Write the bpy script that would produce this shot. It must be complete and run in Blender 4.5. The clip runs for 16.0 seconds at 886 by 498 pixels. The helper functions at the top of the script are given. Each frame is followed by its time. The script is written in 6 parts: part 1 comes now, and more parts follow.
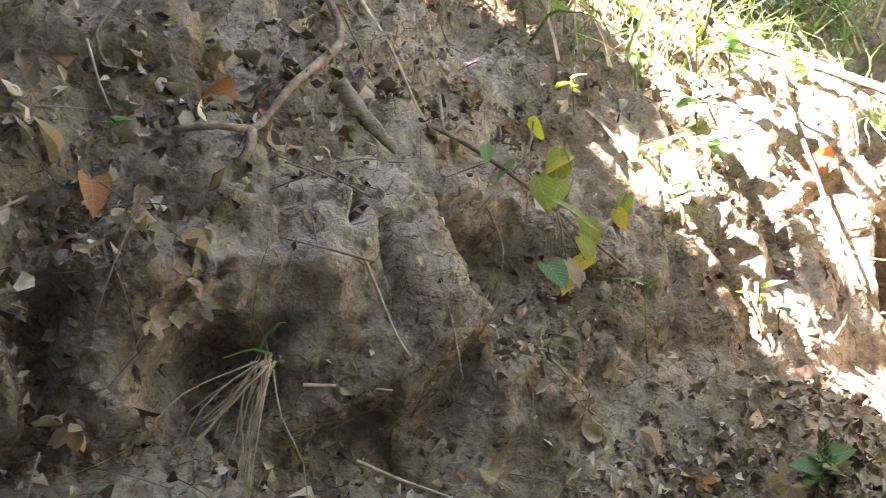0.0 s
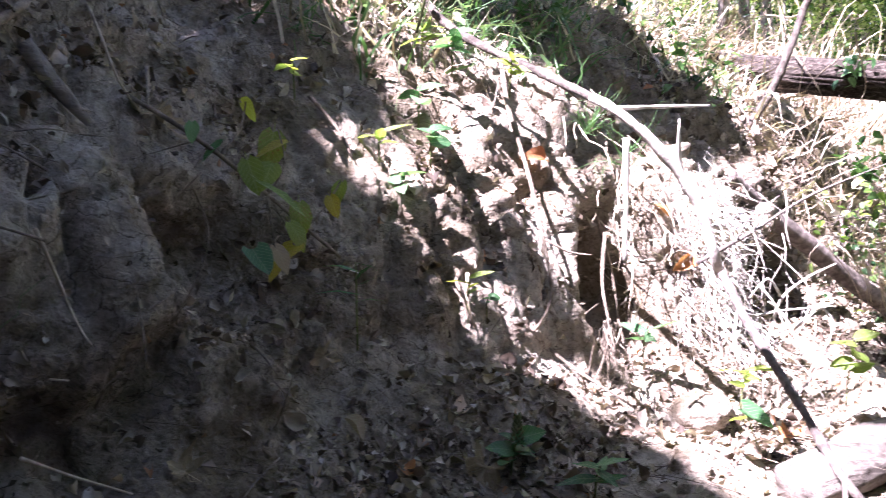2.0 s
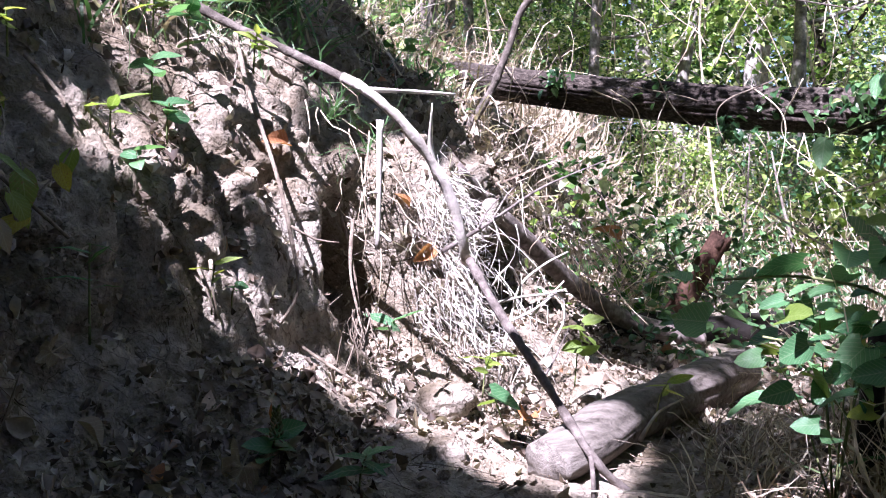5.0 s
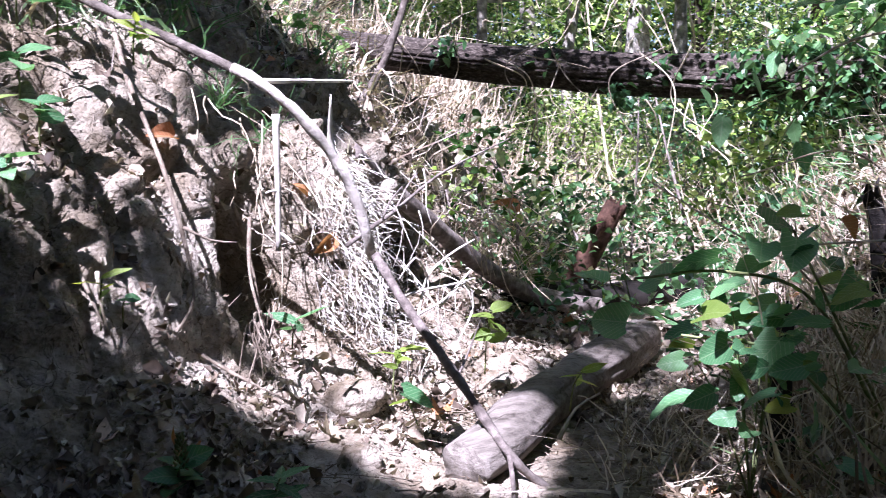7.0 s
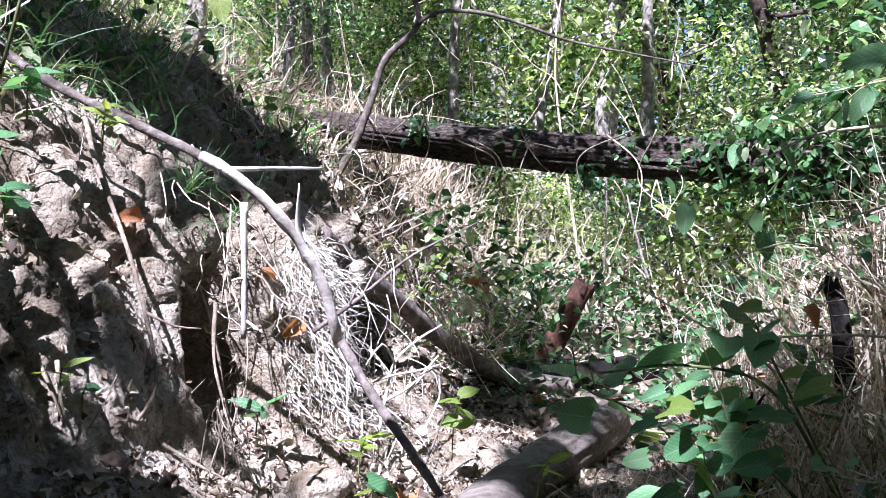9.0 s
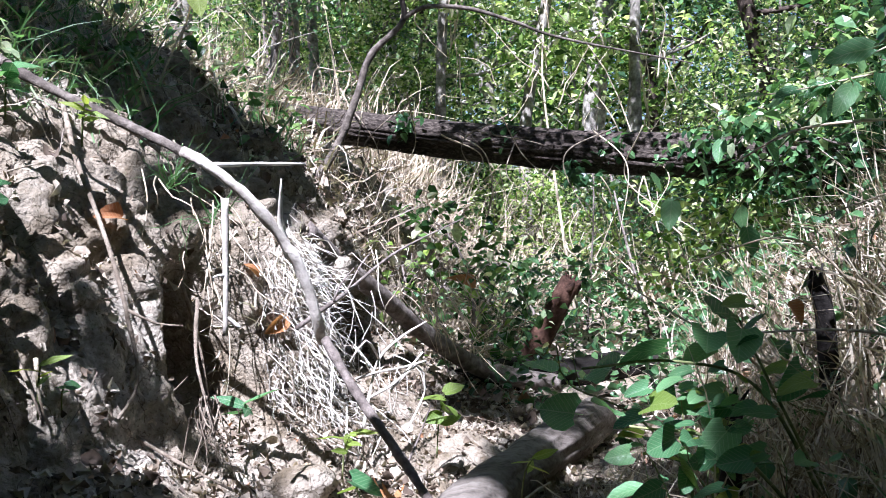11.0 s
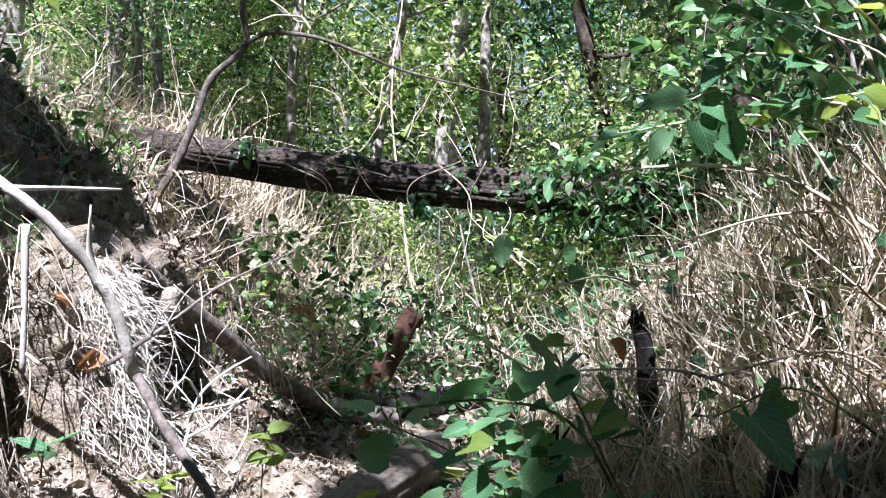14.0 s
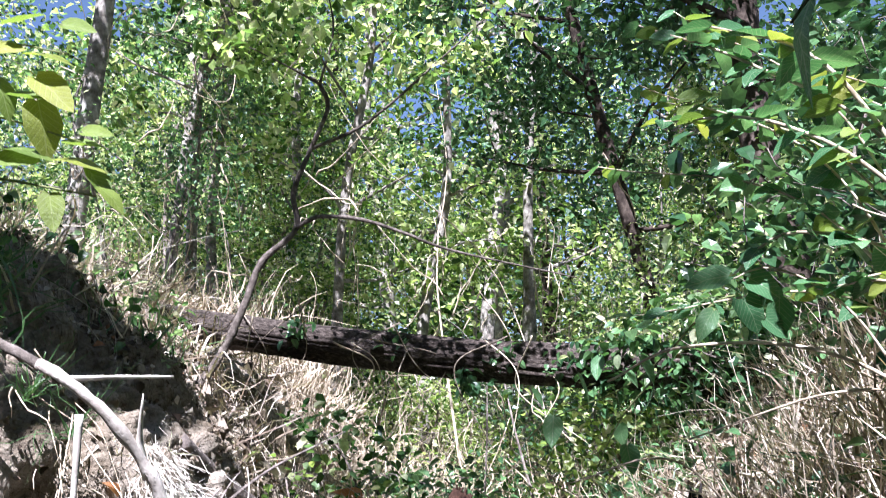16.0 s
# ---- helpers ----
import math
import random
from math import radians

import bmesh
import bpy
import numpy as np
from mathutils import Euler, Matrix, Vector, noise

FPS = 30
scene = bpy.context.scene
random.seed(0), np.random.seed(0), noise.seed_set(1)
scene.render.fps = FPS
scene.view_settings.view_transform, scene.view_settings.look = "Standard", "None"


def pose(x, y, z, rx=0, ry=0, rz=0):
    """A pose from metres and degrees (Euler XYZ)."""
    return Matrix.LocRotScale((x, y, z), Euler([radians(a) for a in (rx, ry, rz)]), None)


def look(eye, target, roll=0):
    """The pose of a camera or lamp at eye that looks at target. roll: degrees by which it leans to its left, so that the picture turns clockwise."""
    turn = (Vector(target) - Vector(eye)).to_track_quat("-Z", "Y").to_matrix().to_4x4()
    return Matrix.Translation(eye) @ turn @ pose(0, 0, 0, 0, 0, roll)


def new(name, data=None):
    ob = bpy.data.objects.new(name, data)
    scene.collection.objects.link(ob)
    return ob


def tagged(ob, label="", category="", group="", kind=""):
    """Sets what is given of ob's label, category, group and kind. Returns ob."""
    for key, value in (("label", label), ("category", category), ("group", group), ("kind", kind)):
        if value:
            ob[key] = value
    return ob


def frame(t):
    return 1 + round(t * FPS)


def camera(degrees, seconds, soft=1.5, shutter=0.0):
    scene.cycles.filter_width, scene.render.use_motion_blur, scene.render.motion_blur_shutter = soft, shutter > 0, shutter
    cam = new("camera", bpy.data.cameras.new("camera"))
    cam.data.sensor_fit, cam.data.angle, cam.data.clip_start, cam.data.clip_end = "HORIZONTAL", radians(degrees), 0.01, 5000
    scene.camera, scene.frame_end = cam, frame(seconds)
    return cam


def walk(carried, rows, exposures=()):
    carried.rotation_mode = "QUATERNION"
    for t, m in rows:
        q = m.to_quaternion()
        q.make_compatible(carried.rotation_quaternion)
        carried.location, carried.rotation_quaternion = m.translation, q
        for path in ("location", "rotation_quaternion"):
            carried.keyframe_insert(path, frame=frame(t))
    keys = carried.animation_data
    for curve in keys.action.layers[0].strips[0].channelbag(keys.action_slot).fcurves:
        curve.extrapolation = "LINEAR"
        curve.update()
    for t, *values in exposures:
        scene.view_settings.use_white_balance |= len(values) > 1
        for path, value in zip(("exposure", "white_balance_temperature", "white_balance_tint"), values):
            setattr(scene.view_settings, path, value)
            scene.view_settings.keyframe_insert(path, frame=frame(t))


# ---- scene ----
cam = camera(51.6, 16.0, soft=0.6, shutter=0.5)
PATH = [
    (0.0, (0.339, -0.178, 1.049), (-0.360, 3.758, 0.910), -3.10),
    (0.5, (0.356, -0.170, 1.046), (-0.209, 3.787, 0.882), -3.03),
    (1.0, (0.382, -0.161, 1.062), (0.082, 3.819, 0.804), -2.87),
    (1.5, (0.406, -0.139, 1.046), (0.423, 3.853, 0.786), -2.12),
    (2.0, (0.442, -0.140, 1.037), (0.801, 3.837, 0.814), -0.81),
    (2.5, (0.447, -0.132, 1.023), (1.003, 3.822, 0.778), -0.10),
    (3.0, (0.422, -0.106, 1.006), (1.376, 3.774, 0.834), 0.07),
    (3.5, (0.388, -0.077, 0.988), (1.546, 3.749, 0.851), 0.63),
    (4.0, (0.372, -0.045, 0.990), (1.731, 3.715, 0.875), 0.20),
    (4.5, (0.350, -0.020, 0.976), (1.887, 3.671, 0.851), 0.64),
    (5.0, (0.324, 0.017, 0.961), (1.947, 3.669, 0.775), 0.11),
    (5.2, (0.319, 0.027, 0.958), (1.974, 3.662, 0.748), -0.22),
    (7.3, (0.341, 0.139, 1.082), (2.445, 3.518, 0.685), -2.47),
    (7.5, (0.357, 0.137, 1.093), (2.486, 3.511, 0.791), -3.62),
    (8.0, (0.350, 0.130, 1.106), (2.518, 3.490, 0.997), -2.05),
    (10.3, (0.343, 0.124, 1.114), (2.500, 3.493, 1.055), -0.88),
    (10.5, (0.361, 0.128, 1.111), (2.519, 3.496, 1.048), -1.28),
    (11.0, (0.365, 0.129, 1.109), (2.563, 3.470, 1.021), -1.19),
    (11.5, (0.379, 0.132, 1.107), (2.622, 3.442, 1.010), -0.68),
    (12.0, (0.405, 0.132, 1.109), (2.742, 3.377, 1.032), -0.37),
    (12.5, (0.440, 0.131, 1.122), (2.975, 3.224, 1.089), -0.60),
    (13.0, (0.459, 0.126, 1.126), (3.146, 3.089, 1.124), -0.42),
    (13.5, (0.462, 0.127, 1.122), (3.165, 3.075, 1.127), -0.38),
    (14.0, (0.461, 0.125, 1.121), (3.156, 3.081, 1.156), -0.00),
    (14.5, (0.453, 0.125, 1.124), (3.108, 3.110, 1.321), 0.11),
    (15.0, (0.452, 0.122, 1.132), (3.070, 3.125, 1.489), -0.17),
    (15.5, (0.448, 0.117, 1.140), (3.003, 3.133, 1.753), -0.17),
    (16.0, (0.447, 0.110, 1.150), (2.946, 3.136, 1.925), -0.87),
]
walk(cam, [(t, look(eye, target, roll)) for t, eye, target, roll in PATH],
     [(0.0, 5.25, 7500, 36), (0.8, 5.05, 7150, 38), (1.5, 4.05, 6350, 40), (2.0, 3.3, 5750, 41), (3.0, 2.62, 5450, 40), (4.5, 2.3, 5500, 36), (7.5, 2.15, 5350, 32), (10.5, 1.9, 5350, 22), (12.0, 1.88, 5450, 20), (14.0, 1.88, 5500, 20), (16.0, 1.95, 5550, 22)])

# ---- light ----
AX = Vector((0.6947, 0.7193, 0.0))      # along the gully
LF = Vector((-0.7193, 0.6947, 0.0))     # towards the bare bank
SUN = (-0.55 * AX + 0.08 * LF + Vector((0, 0, 0.78))).normalized()
sky_world = bpy.data.worlds.new("sky")
scene.world = sky_world
sky_world.use_nodes = True
sky_nodes = sky_world.node_tree.nodes
sky_tex = sky_nodes.new("ShaderNodeTexSky")
sky_tex.sky_type = "NISHITA"
sky_tex.sun_disc = False
sky_tex.sun_elevation = math.asin(SUN.z)
sky_tex.sun_rotation = math.atan2(SUN.x, SUN.y)
sky_nodes["Background"].inputs[1].default_value = 0.042
sky_world.node_tree.links.new(sky_tex.outputs[0], sky_nodes["Background"].inputs[0])
sun_data = bpy.data.lights.new("sun", "SUN")
sun_data.energy = 5.0
sun_data.angle = radians(0.5)
sun_data.color = (1.0, 0.965, 0.92)
sun_lamp = new("sun", sun_data)
sun_lamp.matrix_world = look(SUN * 40, (0, 0, 0))

rng = np.random.default_rng(7)


# ---- materials ----
def material(name):
    m = bpy.data.materials.new(name)
    m.use_nodes = True
    nt = m.node_tree
    return m, nt, nt.nodes["Principled BSDF"]


def node(nt, kind, **sockets):
    n = nt.nodes.new(kind)
    for key, value in sockets.items():
        n.inputs[key.replace("_", " ")].default_value = value
    return n


def ramp(nt, source, stops):
    r = nt.nodes.new("ShaderNodeValToRGB")
    while len(r.color_ramp.elements) < len(stops):
        r.color_ramp.elements.new(0.5)
    for e, (p, c) in zip(r.color_ramp.elements, stops):
        e.position, e.color = p, (*c, 1)
    nt.links.new(source, r.inputs[0])
    return r.outputs[0]


def blend(nt, kind, fac, a, b):
    n = nt.nodes.new("ShaderNodeMix")
    n.data_type, n.blend_type = "RGBA", kind
    for i, v in ((0, fac), (6, a), (7, b)):
        if isinstance(v, (int, float)):
            n.inputs[i].default_value = v
        elif isinstance(v, tuple):
            n.inputs[i].default_value = (*v, 1)
        else:
            nt.links.new(v, n.inputs[i])
    return n.outputs[2]


def grain(nt, scale, detail=6.0, rough=0.6, stretch=(1, 1, 1), coords="Object", turn=0.0):
    tc = nt.nodes.new("ShaderNodeTexCoord")
    mp = nt.nodes.new("ShaderNodeMapping")
    mp.inputs["Scale"].default_value = stretch
    mp.inputs["Rotation"].default_value = (0, 0, radians(turn))
    nt.links.new(tc.outputs[coords], mp.inputs[0])
    n = node(nt, "ShaderNodeTexNoise", Scale=scale, Detail=detail, Roughness=rough)
    nt.links.new(mp.outputs[0], n.inputs["Vector"])
    return n.outputs[0]


def relief(nt, bsdf, height, strength, distance):
    b = node(nt, "ShaderNodeBump", Strength=strength, Distance=distance)
    nt.links.new(height, b.inputs["Height"])
    nt.links.new(b.outputs[0], bsdf.inputs["Normal"])


def soil_material():
    m, nt, p = material("dry_silt")
    big = ramp(nt, grain(nt, 1.3, 5), [(0.35, (0.225, 0.182, 0.128)), (0.5, (0.345, 0.297, 0.235)), (0.68, (0.47, 0.42, 0.352))])
    fine = ramp(nt, grain(nt, 28, 8, 0.7), [(0.34, (0.58, 0.55, 0.5)), (0.5, (0.95, 0.95, 0.94)), (0.66, (1.2, 1.19, 1.16))])
    c = blend(nt, "MULTIPLY", 1.0, big, fine)
    specks = ramp(nt, grain(nt, 95, 3, 0.6), [(0.34, (0.5, 0.47, 0.44)), (0.42, (1, 1, 1)), (0.62, (1, 1, 1)), (0.70, (1.35, 1.33, 1.3))])
    c = blend(nt, "MULTIPLY", 0.8, c, specks)
    split = node(nt, "ShaderNodeTexVoronoi", Scale=11.0, Randomness=1.0)
    split.feature = "DISTANCE_TO_EDGE"
    bend = node(nt, "ShaderNodeTexNoise", Scale=7.0, Detail=5.0)
    place = nt.nodes.new("ShaderNodeTexCoord")
    nt.links.new(place.outputs["Object"], bend.inputs["Vector"])
    shift = nt.nodes.new("ShaderNodeVectorMath")
    shift.operation = "MULTIPLY_ADD"
    shift.inputs[1].default_value = (0.22, 0.22, 0.22)
    nt.links.new(bend.outputs["Color"], shift.inputs[0])
    nt.links.new(place.outputs["Object"], shift.inputs[2])
    nt.links.new(shift.outputs[0], split.inputs["Vector"])
    cracks = ramp(nt, split.outputs["Distance"], [(0.0, (0.28, 0.25, 0.22)), (0.022, (1, 1, 1))])
    where = ramp(nt, grain(nt, 4.0, 3), [(0.44, (0, 0, 0)), (0.56, (1, 1, 1))])
    c = blend(nt, "MIX", where, c, blend(nt, "MULTIPLY", 1.0, c, cracks))
    damp = ramp(nt, grain(nt, 3.1, 4), [(0.42, (0.55, 0.5, 0.42)), (0.55, (1, 1, 1))])
    c = blend(nt, "MULTIPLY", 0.75, c, damp)
    nt.links.new(c, p.inputs["Base Color"])
    p.inputs["Roughness"].default_value = 0.95
    p.inputs["Specular IOR Level"].default_value = 0.15
    crumbs = node(nt, "ShaderNodeTexVoronoi", Scale=55.0, Randomness=1.0)
    tc = nt.nodes.new("ShaderNodeTexCoord")
    wob = nt.nodes.new("ShaderNodeVectorMath")
    wob.operation = "MULTIPLY_ADD"
    warp = node(nt, "ShaderNodeTexNoise", Scale=14.0, Detail=4.0)
    nt.links.new(tc.outputs["Object"], warp.inputs["Vector"])
    nt.links.new(warp.outputs["Color"], wob.inputs[0])
    wob.inputs[1].default_value = (0.09, 0.09, 0.09)
    nt.links.new(tc.outputs["Object"], wob.inputs[2])
    nt.links.new(wob.outputs[0], crumbs.inputs["Vector"])
    h = blend(nt, "MIX", 0.5, grain(nt, 32, 9, 0.78), crumbs.outputs["Distance"])
    h = blend(nt, "MIX", 0.3, h, grain(nt, 150, 4, 0.7))
    relief(nt, p, h, 1.0, 0.022)
    return m


def bark_material(name, dark, mid, light, scale=14.0, stretch=(1, 1, 1), bump=0.7, rough=0.85, turn=0.0):
    m, nt, p = material(name)
    a = grain(nt, scale, 7, 0.7, stretch, turn=turn)
    c = ramp(nt, a, [(0.3, dark), (0.5, mid), (0.7, light)])
    patch = ramp(nt, grain(nt, scale * 0.25, 3), [(0.4, (0.72, 0.7, 0.68)), (0.62, (1.1, 1.1, 1.08))])
    nt.links.new(blend(nt, "MULTIPLY", 1.0, c, patch), p.inputs["Base Color"])
    p.inputs["Roughness"].default_value = rough
    p.inputs["Specular IOR Level"].default_value = 0.2
    relief(nt, p, blend(nt, "MIX", 0.3, a, grain(nt, scale * 5, 4)), bump, 0.02)
    return m


def calc(nt, kind, a, b=0.0):
    n = nt.nodes.new("ShaderNodeMath")
    n.operation = kind
    for i, v in enumerate((a, b)):
        if isinstance(v, (int, float)):
            n.inputs[i].default_value = v
        else:
            nt.links.new(v, n.inputs[i])
    return n.outputs[0]


def veins(nt):
    """1 along a leaf's midrib and its slanting side veins, 0 between; the leaf runs along its own x."""
    tc = nt.nodes.new("ShaderNodeTexCoord")
    sep = nt.nodes.new("ShaderNodeSeparateXYZ")
    nt.links.new(tc.outputs["Object"], sep.inputs[0])
    off = calc(nt, "ABSOLUTE", sep.outputs[1])
    rib = calc(nt, "LESS_THAN", off, 0.012)
    run = calc(nt, "PINGPONG", calc(nt, "SUBTRACT", calc(nt, "MULTIPLY", sep.outputs[0], 7.0), calc(nt, "MULTIPLY", off, 7.5)), 0.5)
    return calc(nt, "MAXIMUM", rib, calc(nt, "LESS_THAN", run, 0.06))


def leaf_material(name, stops, single=False, shine=0.4, thin=0.4, blotch=None):
    """Leaf colours run through the stops from leaf to leaf; thin is the share of light that comes through."""
    m, nt, p = material(name)
    if single:
        pick = nt.nodes.new("ShaderNodeObjectInfo").outputs["Random"]
    else:
        pick = nt.nodes.new("ShaderNodeNewGeometry").outputs["Random Per Island"]
    c = ramp(nt, pick, stops)
    c = blend(nt, "MULTIPLY", 0.7, c, ramp(nt, grain(nt, 55, 4), [(0.35, (0.62, 0.62, 0.62)), (0.6, (1.15, 1.15, 1.1))]))
    if blotch:
        c = blend(nt, "MIX", ramp(nt, grain(nt, 22, 4), [(0.56, (0, 0, 0)), (0.64, (0.9, 0.9, 0.9))]), c, blotch)
    if single:
        vein = veins(nt)
        c = blend(nt, "MIX", ramp(nt, vein, [(0.0, (0, 0, 0)), (1.0, (0.45, 0.45, 0.45))]), c, blend(nt, "SCREEN", 0.5, c, (0.42, 0.42, 0.28)))
    nt.links.new(c, p.inputs["Base Color"])
    p.inputs["Roughness"].default_value = shine
    p.inputs["Specular IOR Level"].default_value = 0.5
    relief(nt, p, blend(nt, "MIX", 0.5, grain(nt, 30, 4), vein) if single else grain(nt, 90, 3), 0.35 if single else 0.25, 0.03 if single else 0.005)
    if thin:
        t = nt.nodes.new("ShaderNodeBsdfTranslucent")
        nt.links.new(blend(nt, "MULTIPLY", 1.0, c, (1.3, 1.38, 0.85)), t.inputs[0])
        mix = nt.nodes.new("ShaderNodeMixShader")
        mix.inputs[0].default_value = thin
        nt.links.new(p.outputs[0], mix.inputs[1])
        nt.links.new(t.outputs[0], mix.inputs[2])
        nt.links.new(mix.outputs[0], nt.nodes["Material Output"].inputs[0])
    return m


SOIL = soil_material()
BARK_DARK = bark_material("dark_bark", (0.018, 0.014, 0.011), (0.06, 0.045, 0.036), (0.14, 0.11, 0.09), 18)
BARK_LOG = bark_material("furrowed_bark", (0.012, 0.010, 0.008), (0.052, 0.041, 0.034), (0.18, 0.15, 0.13), 5, (1.2, 11, 11), 1.0, turn=42)
BARK_SAPLING = bark_material("sapling_bark", (0.04, 0.033, 0.027), (0.11, 0.092, 0.078), (0.22, 0.19, 0.165), 24)
BARK_STICK = bark_material("stick_bark", (0.055, 0.046, 0.040), (0.15, 0.125, 0.11), (0.27, 0.235, 0.21), 24)
BARK_GREY = bark_material("grey_bark", (0.09, 0.075, 0.065), (0.20, 0.17, 0.15), (0.34, 0.30, 0.27), 26)
BARK_PALE = bark_material("pale_bark", (0.06, 0.052, 0.042), (0.25, 0.23, 0.20), (0.52, 0.49, 0.44), 12)
WOOD_PALE = bark_material("weathered_wood", (0.05, 0.041, 0.033), (0.195, 0.17, 0.145), (0.31, 0.28, 0.245), 3.5, (0.7, 9, 9), 0.8, turn=-36)
WOOD_RED = bark_material("rotten_wood", (0.018, 0.010, 0.007), (0.055, 0.028, 0.019), (0.12, 0.064, 0.045), 16)
STRAW = bark_material("dry_stalk", (0.30, 0.24, 0.16), (0.50, 0.42, 0.31), (0.68, 0.60, 0.47), 30, (1, 1, 1), 0.2)
ROOT = bark_material("root_bark", (0.13, 0.10, 0.075), (0.26, 0.215, 0.165), (0.40, 0.34, 0.27), 30)
BONE = bark_material("bleached_stick", (0.5, 0.46, 0.4), (0.66, 0.62, 0.55), (0.76, 0.72, 0.66), 20, (1, 1, 1), 0.2)
# pale wood colour for the sunlit stretch of the fallen branch
SUNLIT_WOOD = bark_material("sunlit_wood", (0.30, 0.26, 0.225), (0.50, 0.455, 0.40), (0.68, 0.63, 0.57), 20, (1, 1, 1), 0.5)
CHAR = bark_material("charred_wood", (0.006, 0.005, 0.005), (0.018, 0.015, 0.013), (0.036, 0.030, 0.026), 16)
# in the woods, pale leaf tones stand in for sunlight, dark ones for shade
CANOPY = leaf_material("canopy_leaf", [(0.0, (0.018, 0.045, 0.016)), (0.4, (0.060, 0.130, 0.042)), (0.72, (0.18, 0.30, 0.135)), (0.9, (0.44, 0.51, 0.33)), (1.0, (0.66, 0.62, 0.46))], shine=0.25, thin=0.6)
CANOPY_DARK = leaf_material("shade_toned_leaf", [(0.0, (0.020, 0.055, 0.024)), (0.5, (0.052, 0.125, 0.048)), (1.0, (0.125, 0.235, 0.095))], shine=0.28, thin=0.25)
CANOPY_LIGHT = leaf_material("sun_toned_leaf", [(0.0, (0.035, 0.075, 0.024)), (0.3, (0.15, 0.25, 0.062)), (0.6, (0.38, 0.48, 0.165)), (0.85, (0.58, 0.60, 0.38)), (1.0, (0.74, 0.69, 0.58))], shine=0.25, thin=0.6)
GREEN_LEAF = leaf_material("green_leaf", [(0.0, (0.048, 0.140, 0.058)), (0.5, (0.088, 0.215, 0.092)), (1.0, (0.16, 0.32, 0.135))], single=True, shine=0.26, thin=0.34)
LIME_LEAF = leaf_material("lime_leaf", [(0.0, (0.14, 0.22, 0.04)), (0.6, (0.22, 0.30, 0.05)), (1.0, (0.34, 0.36, 0.06))], single=True, shine=0.45, thin=0.45)
YELLOW_LEAF = leaf_material("turning_leaf", [(0.0, (0.20, 0.27, 0.05)), (0.5, (0.38, 0.36, 0.05)), (1.0, (0.50, 0.40, 0.05))], single=True, shine=0.5, thin=0.4, blotch=(0.25, 0.12, 0.05))
DEAD_LEAF = leaf_material("dead_leaf", [(0.0, (0.05, 0.033, 0.022)), (0.25, (0.12, 0.086, 0.060)), (0.5, (0.25, 0.195, 0.142)), (0.75, (0.44, 0.38, 0.30)), (0.96, (0.56, 0.50, 0.415)), (1.0, (0.34, 0.15, 0.06))], shine=0.75, thin=0.12)
DEAD_TAN = leaf_material("tan_leaf", [(0.0, (0.30, 0.23, 0.14)), (1.0, (0.42, 0.34, 0.23))], single=True, shine=0.8, thin=0.15)
DEAD_ORANGE = leaf_material("orange_leaf", [(0.0, (0.30, 0.115, 0.04)), (1.0, (0.42, 0.19, 0.075))], single=True, shine=0.7, thin=0.25)
DRY_GRASS = leaf_material("dry_grass", [(0.0, (0.15, 0.105, 0.07)), (0.3, (0.34, 0.265, 0.19)), (0.65, (0.56, 0.475, 0.375)), (1.0, (0.72, 0.64, 0.54))], shine=0.5, thin=0.25)
# near-white copy of dry grass that paints full sun onto the spur
WHITENED_GRASS = leaf_material("whitened_grass", [(0.0, (0.46, 0.41, 0.34)), (1.0, (0.78, 0.73, 0.65))], shine=0.5, thin=0.3)
GREEN_GRASS = leaf_material("green_grass", [(0.0, (0.048, 0.110, 0.034)), (0.6, (0.095, 0.190, 0.068)), (1.0, (0.209, 0.270, 0.135))], shine=0.45, thin=0.35)


# ---- shaping helpers ----
def lattice(ix, iy, iz, seed):
    h = (ix * 374761393 + iy * 668265263 + iz * 2147483647 + seed * 974634777) & 0xFFFFFFFF
    h = ((h ^ (h >> 13)) * 1274126177) & 0xFFFFFFFF
    return ((h ^ (h >> 16)) & 0xFFFF) / 65535.0 * 2 - 1


def value_noise(p, scale, seed=0):
    q = p * scale
    i = np.floor(q).astype(np.int64)
    f = q - i
    f = f * f * (3 - 2 * f)
    out = 0
    for dx in (0, 1):
        for dy in (0, 1):
            for dz in (0, 1):
                w = (f[:, 0] if dx else 1 - f[:, 0]) * (f[:, 1] if dy else 1 - f[:, 1]) * (f[:, 2] if dz else 1 - f[:, 2])
                out = out + w * lattice(i[:, 0] + dx, i[:, 1] + dy, i[:, 2] + dz, seed)
    return out


def fbm(p, scale, octaves=4, seed=0, gain=0.5):
    out, amp = 0, 1.0
    for k in range(octaves):
        out = out + amp * value_noise(p, scale * 2.03 ** k, seed + k)
        amp *= gain
    return out


def grid_faces(rows, cols, wrap=False):
    r, c = np.meshgrid(np.arange(rows - 1), np.arange(cols if wrap else cols - 1), indexing="ij")
    n = (c + 1) % cols
    return np.stack([r * cols + c, r * cols + n, (r + 1) * cols + n, (r + 1) * cols + c], -1).reshape(-1, 4)


